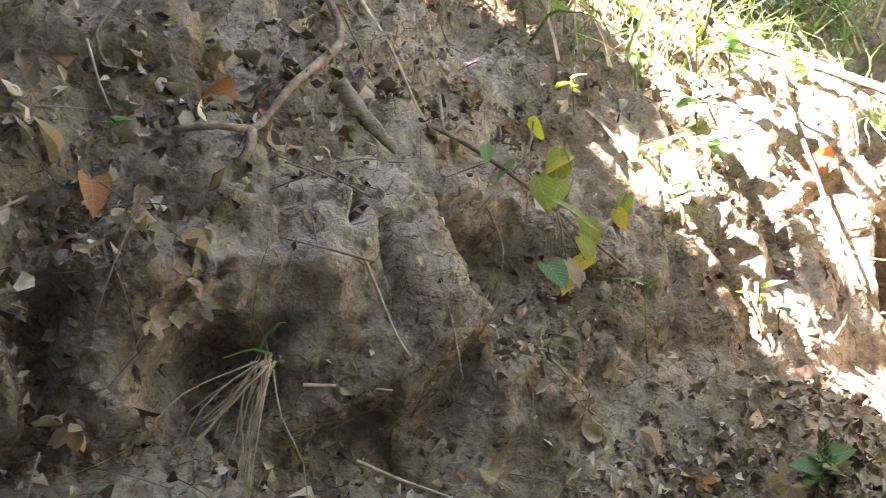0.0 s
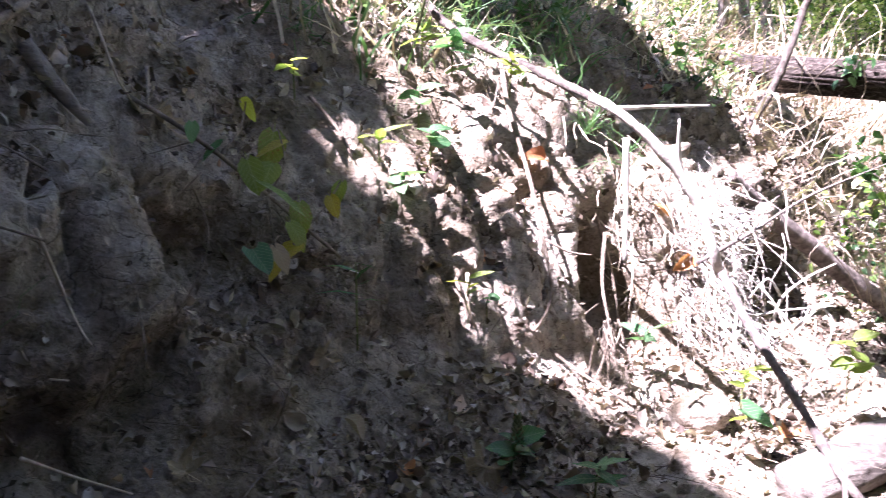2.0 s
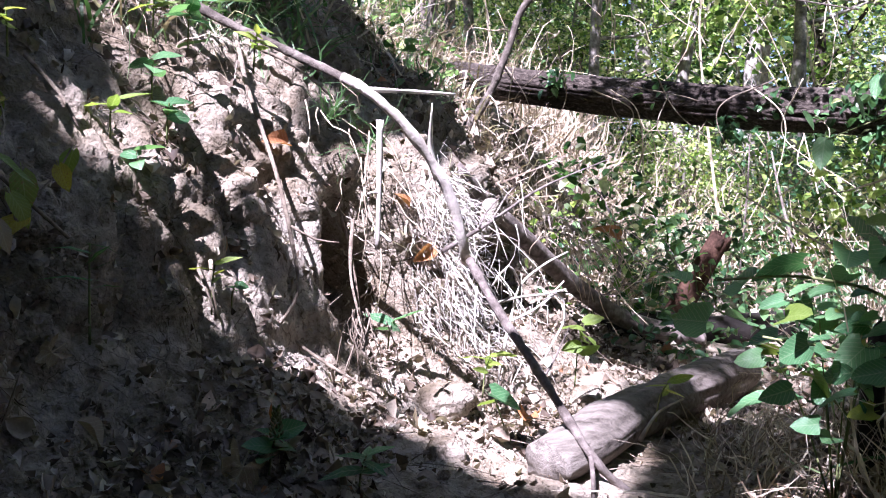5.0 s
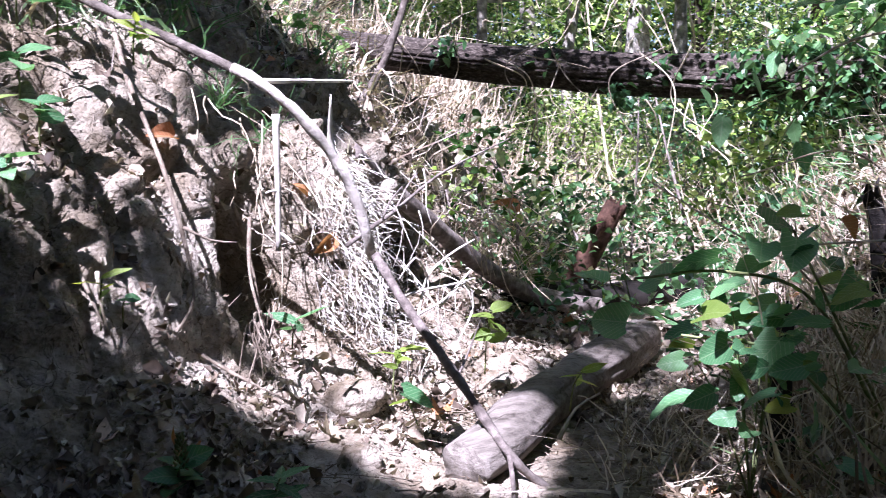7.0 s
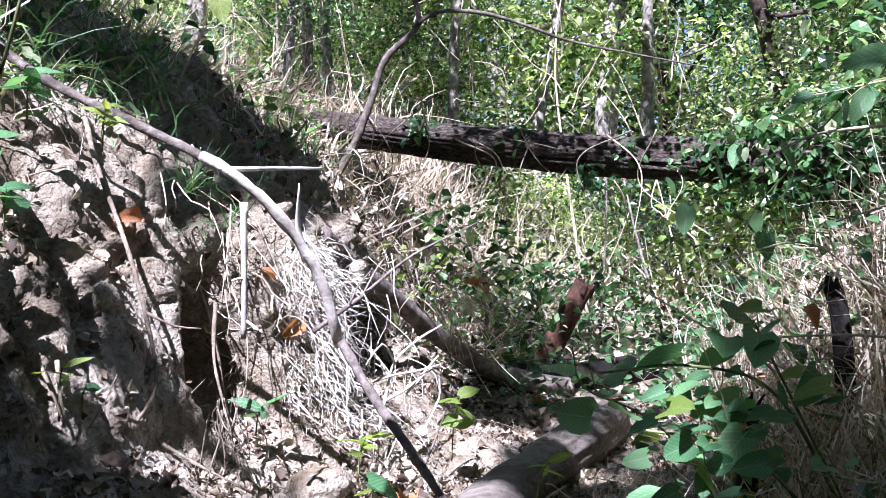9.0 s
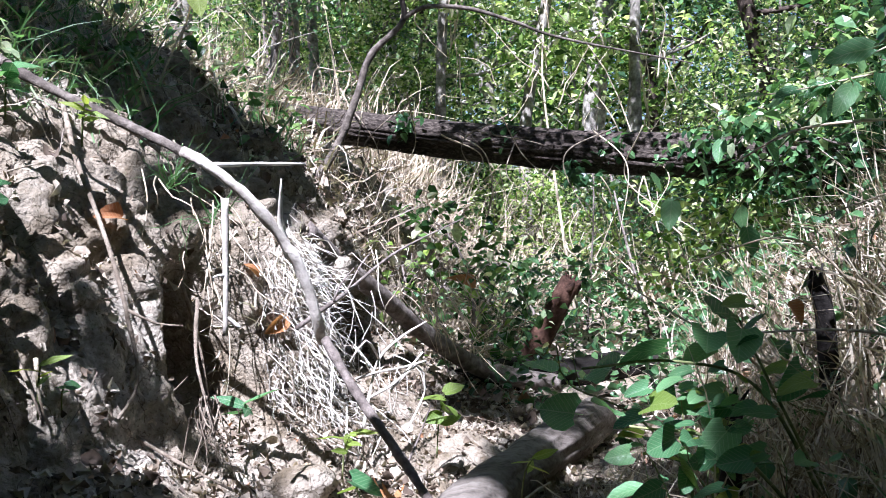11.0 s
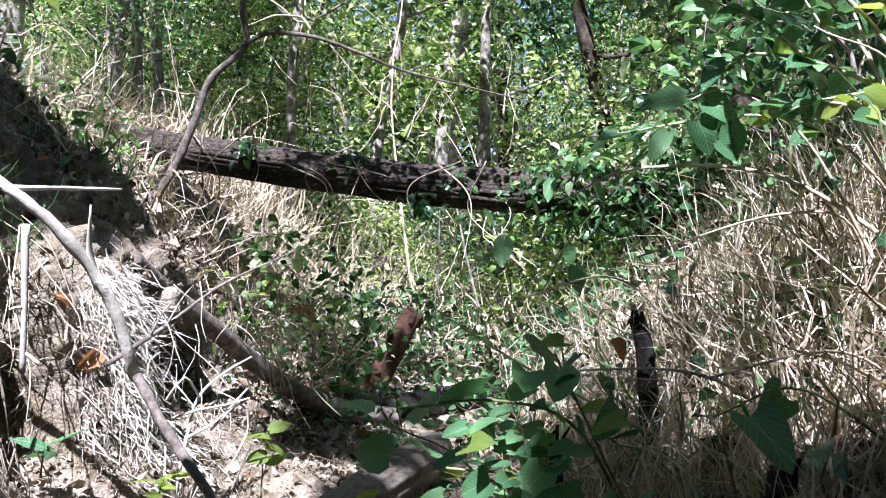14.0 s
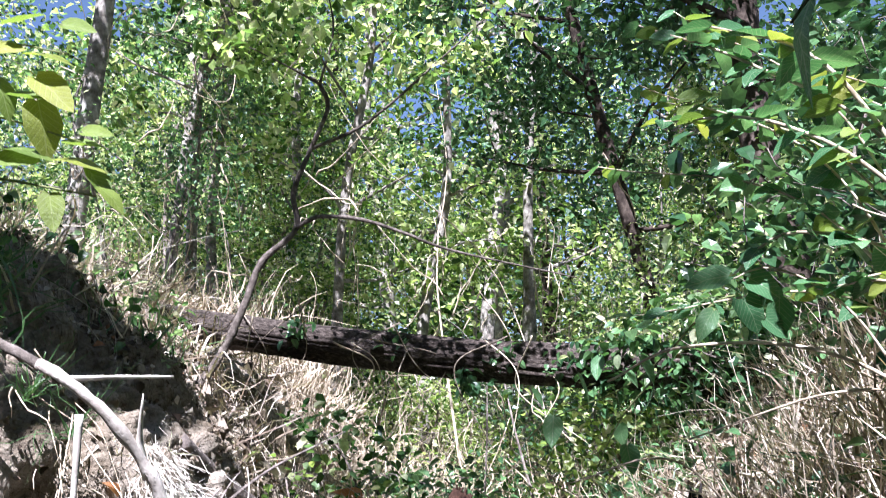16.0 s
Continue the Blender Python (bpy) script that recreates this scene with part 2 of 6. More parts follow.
def mesh_data(name, verts, faces, mat, smooth=True):
    """verts (n, 3), faces (m, 3 or 4), as one mesh."""
    verts, faces = np.asarray(verts, np.float32), np.asarray(faces, np.int32)
    me = bpy.data.meshes.new(name)
    me.vertices.add(len(verts))
    me.vertices.foreach_set("co", verts.ravel())
    k = faces.shape[1]
    me.loops.add(faces.size)
    me.loops.foreach_set("vertex_index", faces.ravel())
    me.polygons.add(len(faces))
    me.polygons.foreach_set("loop_start", np.arange(0, faces.size, k, dtype=np.int32))
    me.polygons.foreach_set("use_smooth", np.full(len(faces), smooth))
    me.update(calc_edges=True)
    me.validate()
    me.materials.append(mat)
    return me


class Heap:
    """Gathers pieces of quads into one mesh."""

    def __init__(self):
        self.v, self.f, self.n = [], [], 0

    def add(self, verts, faces):
        self.v.append(np.asarray(verts))
        self.f.append(np.asarray(faces) + self.n)
        self.n += len(verts)

    def data(self, name, mat, smooth=True):
        return mesh_data(name, np.concatenate(self.v), np.concatenate(self.f), mat, smooth)


def smooth_line(points, step):
    """A Catmull-Rom curve through the points, about one sample each step metres; the last column may hold radii."""
    p = np.asarray(points, float)
    p = np.vstack([2 * p[0] - p[1], p, 2 * p[-1] - p[-2]])
    out = []
    for a, b, c, d in zip(p, p[1:], p[2:], p[3:]):
        n = max(2, int(np.linalg.norm((c - b)[:3]) / step))
        t = np.linspace(0, 1, n, endpoint=False)[:, None]
        out.append(0.5 * (2 * b + (c - a) * t + (2 * a - 5 * b + 4 * c - d) * t ** 2 + (3 * b - a - 3 * c + d) * t ** 3))
    return np.vstack(out + [p[-2:-1]])


def tube(points, r0, r1, sides=8, step=0.05, rough=0.12, seed=1, knots=0.0):
    """A tapered, slightly uneven round stem along the points, closed at both ends."""
    line = smooth_line(points, step)
    n = len(line)
    tang = np.gradient(line, axis=0)
    tang /= np.linalg.norm(tang, axis=1)[:, None] + 1e-9
    ref = np.array([0.31, 0.22, 0.92]) if abs(tang[0][2]) < 0.8 else np.array([0.9, 0.3, 0.1])
    s1 = np.cross(tang, ref)
    s1 /= np.linalg.norm(s1, axis=1)[:, None] + 1e-9
    s2 = np.cross(tang, s1)
    rad = np.linspace(r0, r1, n)
    if knots:
        rad = rad * (1 + knots * np.maximum(0, value_noise(np.c_[np.arange(n) * 0.37, np.zeros(n), np.zeros(n)], 1.0, seed)) ** 2)
    a = np.linspace(0, 2 * np.pi, sides, endpoint=False)
    ring = s1[:, None] * np.cos(a)[None, :, None] + s2[:, None] * np.sin(a)[None, :, None]
    v = line[:, None] + ring * rad[:, None, None]
    flat = v.reshape(-1, 3)
    if rough:
        flat = flat + (ring * rad[:, None, None]).reshape(-1, 3) * (rough * fbm(flat, 0.55 / max(r0, 0.004), 2, seed))[:, None]
    v = flat.reshape(n, sides, 3)
    v = np.concatenate([line[:1][:, None].repeat(sides, 1), v, line[-1:][:, None].repeat(sides, 1)])
    return v.reshape(-1, 3), grid_faces(n + 2, sides, True)


def thing(name, label, category, at=(0, 0, 0), group="", kind=""):
    ob = new(name)
    ob.location = at
    ob.empty_display_size = 0.05
    return tagged(ob, label, category, group, kind)


def part(name, data, parent, label="", m=None):
    """One mesh under a thing or a part; m is its pose in the world."""
    ob = new(name, data)
    ob.parent = parent
    base = Matrix.Translation(parent.location) if parent.parent is None else Matrix.Translation(parent.parent.location + parent.location)
    ob.matrix_basis = base.inverted() @ (m or Matrix())
    if label:
        ob["label"] = label
    return ob


def solid(name, data, label, category, group="", kind=""):
    return tagged(new(name, data), label, category, group, kind)


def leaf_shape(length=1.0, width=0.32, kind="oval", fold=0.15, arch=0.15, curl=0.0, seed=0, segs=7, cols=5):
    """One leaf from its stalk along +x: a folded blade with wavy edges."""
    t = np.linspace(0, 1, segs)
    if kind == "heart":
        w = width * np.sqrt(np.maximum(0, 1 - t)) * np.minimum(1, 0.55 + 2.2 * t) * 1.15
    elif kind == "lance":
        w = width * np.sin(np.pi * t ** 0.8) ** 0.9
    else:
        w = width * np.sin(np.pi * np.clip(t * 0.97 + 0.03, 0, 1) ** 0.75) ** 0.75
    w[-1] = 0.004
    across = np.linspace(-1, 1, cols)
    x = t[:, None] * np.ones(cols) - (0.10 * np.abs(across) * (1 - t[:, None]) if kind != "heart" else 0.16 * np.abs(across) ** 2 * (t[:, None] < 0.2) * -1 * -1)
    y = w[:, None] * across
    z = fold * np.abs(y) - arch * t[:, None] ** 2 + curl * (y / max(width, 1e-3)) ** 2 * width
    p = np.stack([x, y, z + 0 * x], -1).reshape(-1, 3)
    p[:, 2] += 0.035 * value_noise(p, 4.0, seed) + 0.02 * value_noise(p, 9.0, seed + 3)
    p[:, 1] *= 1 + 0.10 * value_noise(p, 7.0, seed + 5)
    stalk = np.array([[-0.22, -0.008, 0.02], [-0.22, 0.008, 0.02], [0.02, 0.01, 0.004], [0.02, -0.01, 0.004]])
    f = np.vstack([grid_faces(segs, cols), [[len(p), len(p) + 1, len(p) + 2, len(p) + 3]]])
    return np.vstack([p, stalk]) * length, f


def lobed_shape(lobes=5, curl=0.25, seed=0):
    """A dry, lobed maple-like leaf, its tips curled up, about one unit across."""
    k = lobes * 8
    a = np.linspace(-2.6, 2.6, k + 1)
    ph = np.abs(((a / 5.2 + 0.5) * lobes) % 1.0 - 0.5) * 2
    r = (0.30 + 0.24 * (1 - ph) ** 0.8) * (1 - 0.25 * np.abs(a) / 2.6) * (1 + 0.22 * value_noise(np.c_[a * 3, 0 * a, 0 * a], 1.0, seed) + 0.10 * value_noise(np.c_[a * 9, 0 * a, 0 * a], 1.0, seed + 2))
    rings = [0.02, 0.35, 0.6, 0.82, 1.0]
    p = np.array([[np.cos(t) * q * s, np.sin(t) * q * s, 0] for s in rings for t, q in zip(a, r)])
    d = np.linalg.norm(p, axis=1)
    p[:, 2] = curl * d ** 2 * (0.6 + 1.4 * value_noise(p, 2.2, seed)) + 0.14 * value_noise(p, 4.5, seed + 1) + 0.06 * value_noise(p, 11.0, seed + 3) + 0.5 * np.abs(p[:, 1]) * d
    stalk = np.array([[-0.5, -0.01, 0.05], [-0.5, 0.01, 0.05], [0.02, 0.015, 0], [0.02, -0.015, 0]])
    f = np.vstack([grid_faces(5, k + 1), [[len(p), len(p) + 1, len(p) + 2, len(p) + 3]]])
    return np.vstack([p, stalk]), f


def random_turns(n, tilt_mean, tilt_spread, r):
    """n random rotations, as arrays: blade direction, side and face normal."""
    az = r.uniform(0, 2 * np.pi, n)
    tl = r.normal(tilt_mean, tilt_spread, n)
    d = np.stack([np.cos(az) * np.cos(tl), np.sin(az) * np.cos(tl), np.sin(tl)], -1)
    s = np.cross(d, [0, 0, 1.0])
    s /= np.linalg.norm(s, axis=1)[:, None] + 1e-9
    roll = r.normal(0, 0.6, n)[:, None]
    up = np.cross(s, d)
    s2 = s * np.cos(roll) + up * np.sin(roll)
    return d, s2, np.cross(s2, d)


def leaf_cloud(centres, size, r, mat, name="crown", ratio=0.34, tilt=-0.25, fine=False):
    """Many small pointed leaves, each a bent blade of two faces."""
    n = len(centres)
    d, s, u = random_turns(n, tilt, 0.5, r)
    L = (size * r.uniform(0.65, 1.35, n))[:, None]
    w = L * ratio * r.uniform(0.8, 1.25, n)[:, None]
    a = centres
    mid = a + d * L * 0.45
    if fine:
        lift = u * w * 0.3
        v = np.stack([a, a + d * L * 0.22 - s * w * 0.85 + lift, a + d * L * 0.62 - s * w * 0.8 + lift - u * L * 0.05, a + d * L - u * L * 0.16,
                      a + d * L * 0.62 + s * w * 0.8 + lift - u * L * 0.05, a + d * L * 0.22 + s * w * 0.85 + lift, mid], 1).reshape(-1, 3)
        i = np.arange(n)[:, None] * 7
        f = np.concatenate([i + [0, 1, 6], i + [1, 2, 6], i + [2, 3, 6], i + [3, 4, 6], i + [4, 5, 6], i + [5, 0, 6]], 1).reshape(-1, 3)
        return mesh_data(name, v, f, mat, False)
    v = np.stack([a, mid - s * w + u * w * 0.25, a + d * L - u * L * 0.12, mid + s * w + u * w * 0.25], 1).reshape(-1, 3)
    i = np.arange(n)[:, None] * 4
    f = np.concatenate([i + [0, 1, 2], i + [0, 2, 3]], 1).reshape(-1, 3)
    return mesh_data(name, v, f, mat, False)


def blades(roots, length, lean, r, mat, name="blades", width=0.004, droop=0.8, segs=7):
    """Long thin blades of grass that rise from their roots and bow over towards lean."""
    n = len(roots)
    L = length * r.uniform(0.45, 1.3, n)
    d = np.asarray(lean)[None] + r.normal(0, 0.8, (n, 3)) * [1, 1, 0]
    d[:, 2] += r.uniform(0.0, 1.3, n)
    d /= np.linalg.norm(d, axis=1)[:, None]
    side = np.cross(d, r.normal(0, 1, (n, 3)))
    side /= np.linalg.norm(side, axis=1)[:, None] + 1e-9
    t = np.linspace(0, 1, segs)
    bow = droop * r.uniform(0.0, 1.0, n) ** 2 * 1.6
    c = roots[:, None] + d[:, None] * (L[:, None] * t)[..., None]
    c[..., 2] -= (bow * L)[:, None] * t ** 2
    c += r.normal(0, 0.06, (n, 1, 3)) * (t ** 2)[None, :, None] + r.normal(0, 0.012, (n, segs, 3)) * t[None, :, None]
    swing = r.normal(0, 0.12, (n, 1, 3)) * L[:, None, None]
    c += swing * (np.sin(2.6 * np.pi * t[None] * r.uniform(0.5, 1.1, n)[:, None]) * t[None])[..., None]
    kink = r.uniform(0.35, 0.9, n)[:, None]
    c += r.normal(0, 0.30, (n, 1, 3)) * (r.uniform(0, 1, n) < 0.4)[:, None, None] * (np.maximum(0, t[None] - kink) * L[:, None])[..., None] * 2
    w = width * r.uniform(0.5, 1.6, n)[:, None] * (1 - 0.85 * t ** 2)[None]
    v = np.stack([c - side[:, None] * w[..., None], c + side[:, None] * w[..., None]], 2).reshape(-1, 3)
    k = np.arange(segs - 1)
    q = np.stack([2 * k, 2 * k + 1, 2 * k + 3, 2 * k + 2], -1)
    f = (np.arange(n)[:, None, None] * segs * 2 + q[None]).reshape(-1, 4)
    return mesh_data(name, v, f, mat, True)


# ---- the ground: one sheet, a gully between a bare bank and a grassy one ----
VL = ([-6, 0, .6, 1.1, 1.5, 1.8, 2.3, 2.7, 3.1, 3.45, 3.8, 4.2, 4.5, 5.2, 7, 10, 20, 60], [.9, .85, .8, .78, .85, .92, .9, .8, .78, .62, .60, .58, .66, .72, .78, 1.25, 3.2, 8])
VR = ([-6, 0, 1, 2, 3, 5, 8, 12, 20, 60], [-1.1, -1.1, -.95, -.6, -.35, -.3, -.6, -1.5, -3, -8])
PL = ([0, .30, .36, .43, .52, .62, .75, 1.0, 1.5, 3, 8, 30, 200], [.33, .55, .75, 1.05, 1.18, 1.34, 1.5, 1.74, 2.05, 2.4, 2.9, 3.6, 6])
PR = ([0, .4, .9, 1.4, 2.2, 5, 20, 200], [.2, .5, 1.02, 1.42, 1.7, 2.1, 2.6, 5])
FL = ([-60, 0, 2.5, 4.5, 6, 8, 12, 20, 80], [.3, 0, 0, -.12, -.05, .15, .4, .9, 3])


def spread(stops):
    """Lines between the stops, (place, step) each, with steps that change evenly."""
    out = [stops[0][0]]
    while out[-1] < stops[-1][0]:
        out.append(out[-1] + np.interp(out[-1], [s[0] for s in stops], [s[1] for s in stops]))
    return np.array(out)


def ground_z(x, y):
    u, v = x * AX.x + y * AX.y, x * LF.x + y * LF.y
    vl, vr, fl = np.interp(u, *VL), np.interp(u, *VR), np.interp(u, *FL)
    k = np.clip((v - vr) / (vl - vr), 0, 1)
    z = np.where(v > vl, np.interp(v - vl, *PL), np.where(v < vr, np.interp(vr - v, *PR), 0.2 + 0.13 * k - 0.2 * k * (1 - k)))
    return z + fl * np.where(u < 8, np.maximum(0, 1 - z / 1.5), 1.0)


def build_ground():
    u = spread([(-150, 20), (-10, 1.0), (-1, 0.15), (0.0, 0.03), (0.25, 0.0115), (3.9, 0.0115), (4.6, 0.025), (8, 0.06), (14, 0.4), (40, 4), (160, 20)])
    s = spread([(0.0, 0.012), (0.28, 0.010), (0.31, 0.0035), (0.44, 0.004), (0.52, 0.008), (1.2, 0.012), (2.0, 0.04), (5, 0.2), (20, 2), (150, 25)])
    r = spread([(0.0, 0.03), (2.0, 0.04), (4, 0.15), (20, 2), (150, 25)])[1:][::-1]
    k = np.linspace(0, 1, 46)[:-1]
    vl, vr, fl = np.interp(u, *VL), np.interp(u, *VR), np.interp(u, *FL)
    one = np.ones(len(u))[:, None]
    v = np.hstack([vr[:, None] - r, vr[:, None] + (vl - vr)[:, None] * k, vl[:, None] + s])
    z = np.hstack([np.interp(r, *PR) * one, (0.2 + 0.13 * k - 0.2 * k * (1 - k)) * one, np.interp(s, *PL) * one])
    z = z + fl[:, None] * np.where(u[:, None] < 8, np.maximum(0, 1 - z / 1.5), 1.0)
    uu = u[:, None] + 0 * v
    p = np.stack([uu, v, z], -1)
    # soften the profile's corners
    for _ in range(3):
        p[:, 1:-1, 1:] = 0.25 * p[:, :-2, 1:] + 0.5 * p[:, 1:-1, 1:] + 0.25 * p[:, 2:, 1:]
    nrm = np.cross(np.gradient(p, axis=0), np.gradient(p, axis=1))
    nrm /= np.linalg.norm(nrm, axis=2)[..., None] + 1e-9
    q = p.reshape(-1, 3)
    face = np.clip((q[:, 2] - 0.42) / 0.25, 0, 1) * (q[:, 1] > 0) * np.clip((3.0 - q[:, 2]) / 1.0, 0, 1)
    near = np.clip((12 - np.abs(q[:, 0])) / 6, 0.0, 1)
    plain = 1 - 0.65 * np.clip((q[:, 0] - 1.75) / 0.4, 0, 1) * np.clip((3.3 - q[:, 0]) / 0.3, 0, 1)
    d = 0.05 * fbm(q, 2.2, 3, 11) + 0.018 * fbm(q, 9, 4, 21, 0.55)
    d += face * plain * (0.055 * fbm(q * [1, 1, 0.5], 3.2, 2, 31) - 0.03 * (1 - np.abs(value_noise(q * [1, 1, 0.45], 7.5, 41))) ** 4)
    clod = 1 - np.abs(fbm(q, 13, 2, 61))
    d += plain * (0.35 + 0.65 * face) * (0.010 * clod ** 2 - 0.022 * np.clip(clod - 0.86, 0, 1) / 0.14 * (value_noise(q, 3, 71) > -0.1))
    d += (0.35 + 0.65 * plain) * (0.011 * fbm(q, 24, 3, 51, 0.7) + 0.006 * (1 - np.abs(value_noise(q, 34, 55)) * 2))
    ledge = value_noise(q * [1, 1, 2.6], 6.0, 91)
    d += plain * face * 0.016 * np.clip(ledge * 4, -1, 1)
    crack = np.abs(value_noise(q * [1, 1, 0.55], 5.0, 95)) * np.abs(value_noise(q, 8.0, 96))
    d -= face * 0.035 * np.exp(-crack / 0.012)
    ribs = np.clip((q[:, 0] - 1.9) / 0.4, 0, 1) * face
    d += ribs * 0.03 * value_noise(np.c_[q[:, 0] * 11, q[:, 2] * 1.6, 0 * q[:, 0]], 1.0, 81)
    # hollows washed out of the bank: along, height, half widths, depth
    wander = value_noise(q, 9.0, 97) + 0.5 * value_noise(q, 22.0, 98)
    for hu, hz, ru, rz, depth in ((1.0, .60, .21, .07, .17), (1.09, .92, .017, .2, .06), (1.36, .92, .05, .16, .09), (.48, .70, .16, .05, .12), (1.04, 1.08, .028, .026, .16), (.74, .80, .13, .10, .22), (1.52, .93, .16, .17, .22), (.44, .86, .05, .14, .20),
                                  (3.10, .70, .14, .26, .42), (1.2, .70, .12, .06, .14), (1.30, .98, .03, .16, .07), (.9, .66, .2, .035, .10), (2.5, 1.05, .07, .2, .08), (3.95, .62, .25, .22, .26), (4.5, .6, .3, .25, .28), (.2, .75, .2, .08, .1)):
        far_off = ((q[:, 0] - hu + 0.03 * wander) / ru) ** 2 + ((q[:, 2] - hz + 0.03 * wander) / rz) ** 2
        d -= depth * face * np.exp(-far_off ** 1.6)
    # knobs that stand proud
    for hu, hz, ru, rz, out in ((.97, .86, .11, .16, .08), (1.20, .90, .08, .16, .06), (1.12, .72, .10, .10, .05), (1.02, 1.06, .12, .06, .05), (.62, 1.0, .12, .1, .05), (3.45, .86, .15, .36, .15), (2.9, 1.25, .2, .12, .06)):
        d += out * face * np.exp(-(((q[:, 0] - hu) / ru) ** 2 + ((q[:, 2] - hz) / rz) ** 2))
    q = q + nrm.reshape(-1, 3) * (d * near * np.where(q[:, 1] < -0.2, 0.6, 1.0))[:, None]
    world = q[:, :1] * np.array(AX) + q[:, 1:2] * np.array(LF) + q[:, 2:] * np.array([0, 0, 1.0])
    me = mesh_data("ground", world, grid_faces(*v.shape), SOIL)
    solid("ground", me, "grey-brown dry silt gully with a bare cracked bank", "ground", kind="structure")
    shape = world.reshape(*v.shape, 3)
    nw = np.cross(np.gradient(shape, axis=0), np.gradient(shape, axis=1))
    nw /= np.linalg.norm(nw, axis=2)[..., None] + 1e-9
    area = np.linalg.norm(np.cross(np.gradient(shape, axis=0), np.gradient(shape, axis=1)), axis=2)
    return q, world, nw.reshape(-1, 3), area.reshape(-1)


ground_uvz, ground_xyz, ground_n, ground_area = build_ground()


def on_ground(n, weight, r):
    """n places on the ground, picked by area times weight: places and normals."""
    w = ground_area * weight
    i = r.choice(len(w), n, p=w / w.sum())
    return ground_xyz[i] + r.normal(0, 0.006, (n, 3)), ground_n[i]


def lay(shapes, places, normals, size, r, lift=0.006, tumble=0.35):
    """Copies of the shapes laid on the ground, each turned at random about the ground's normal."""
    heap = Heap()
    pick = r.integers(0, len(shapes), len(places))
    for k, (sv, sf) in enumerate(shapes):
        sel = np.flatnonzero(pick == k)
        n = len(sel)
        if not n:
            continue
        nn = normals[sel] + r.normal(0, tumble, (n, 3))
        nn /= np.linalg.norm(nn, axis=1)[:, None]
        a = np.cross(nn, r.normal(0, 1, (n, 3)))
        a /= np.linalg.norm(a, axis=1)[:, None]
        b = np.cross(nn, a)
        L = (size * np.clip(r.lognormal(-0.1, 0.42, n), 0.3, 2.0))[:, None, None]
        c = sv - [0.5 if sv[:, 0].max() > 0.9 else 0, 0, 0]
        v = places[sel][:, None] + normals[sel][:, None] * lift + L * (c[None, :, :1] * a[:, None] + c[None, :, 1:2] * b[:, None] + c[None, :, 2:] * nn[:, None])
        f = sf[None] + (np.arange(n) * len(sv))[:, None, None]
        heap.add(v.reshape(-1, 3), f.reshape(-1, sf.shape[1]))
    return heap


# ---- large fallen wood ----
def rough_log(name, points, r0, r1, mat, label, category, sides=84, furrow=0.10, step=0.03, seed=3, lump=0.06):
    v, f = tube(points, r0, r1, sides, step, 0.0)
    n = len(v) // sides
    ang = np.tile(np.linspace(0, 2 * np.pi, sides, endpoint=False), n)
    row = np.repeat(np.arange(n), sides)
    line = v.reshape(n, sides, 3).mean(1)[row]
    q = np.c_[np.cos(ang) * 9, np.sin(ang) * 9, row * step * 2.2]
    ridge = 1 - np.abs(value_noise(q, 1.0, seed)) * 2.6 - np.abs(value_noise(q, 2.1, seed + 1)) * 1.2
    out = v - line
    v = v + out * (furrow * ridge + lump * fbm(np.c_[np.cos(ang), np.sin(ang), row * step * 2.2], 1.2, 2, seed + 4))[:, None]
    ob = thing(name, label, category, tuple(points[0]))
    part("trunk", mesh_data(name, v, f, mat), ob)
    return ob


crossing_log = rough_log("fallen_log", [(2.30, 6.35, 2.00), (2.70, 6.00, 1.90), (3.28, 5.60, 1.79), (4.05, 5.02, 1.66), (4.69, 4.35, 1.56), (5.09, 3.75, 1.50), (5.38, 3.34, 1.45), (5.75, 2.8, 1.42)],
                         0.10, 0.15, BARK_LOG, "thick dark fallen tree trunk with furrowed bark bridging the gully", "log")
pale_log = rough_log("bare_log", [(1.55, 2.10, 0.27), (1.70, 2.17, 0.29), (1.94, 2.36, 0.29), (2.29, 2.62, 0.27), (2.65, 2.90, 0.23), (3.0, 3.13, 0.21), (3.36, 3.40, 0.18)],
                     0.070, 0.112, WOOD_PALE, "smooth grey barkless log lying on the gully floor", "log", 64, 0.035, 0.015, 9, 0.16)
dark_root = rough_log("tilted_log", [(1.98, 3.62, 1.12), (2.15, 3.74, 1.01), (2.48, 3.91, 0.81), (2.87, 4.11, 0.57), (3.24, 4.20, 0.36), (3.57, 4.19, 0.25), (3.8, 4.2, 0.2)],
                      0.040, 0.056, BARK_GREY, "grey-brown trunk leaning down the bank into the gully", "log", 24, 0.03, 0.03, 5)
stub = rough_log("broken_stub", [(3.72, 4.58, 0.00), (3.82, 4.49, 0.26), (3.92, 4.40, 0.52), (4.03, 4.30, 0.79)], 0.085, 0.065, WOOD_RED, "reddish-brown rotten stub leaning out of the gully floor", "stump", 28, 0.07, 0.02, 15, 0.02)
dark_log = rough_log("wet_log", [(3.25, 4.36, 0.24), (3.6, 4.38, 0.26), (3.98, 4.36, 0.22), (4.35, 4.33, 0.22), (4.75, 4.28, 0.24)], 0.085, 0.10, CHAR, "blackish log across the gully floor", "log", 20, 0.05, 0.03, 25)


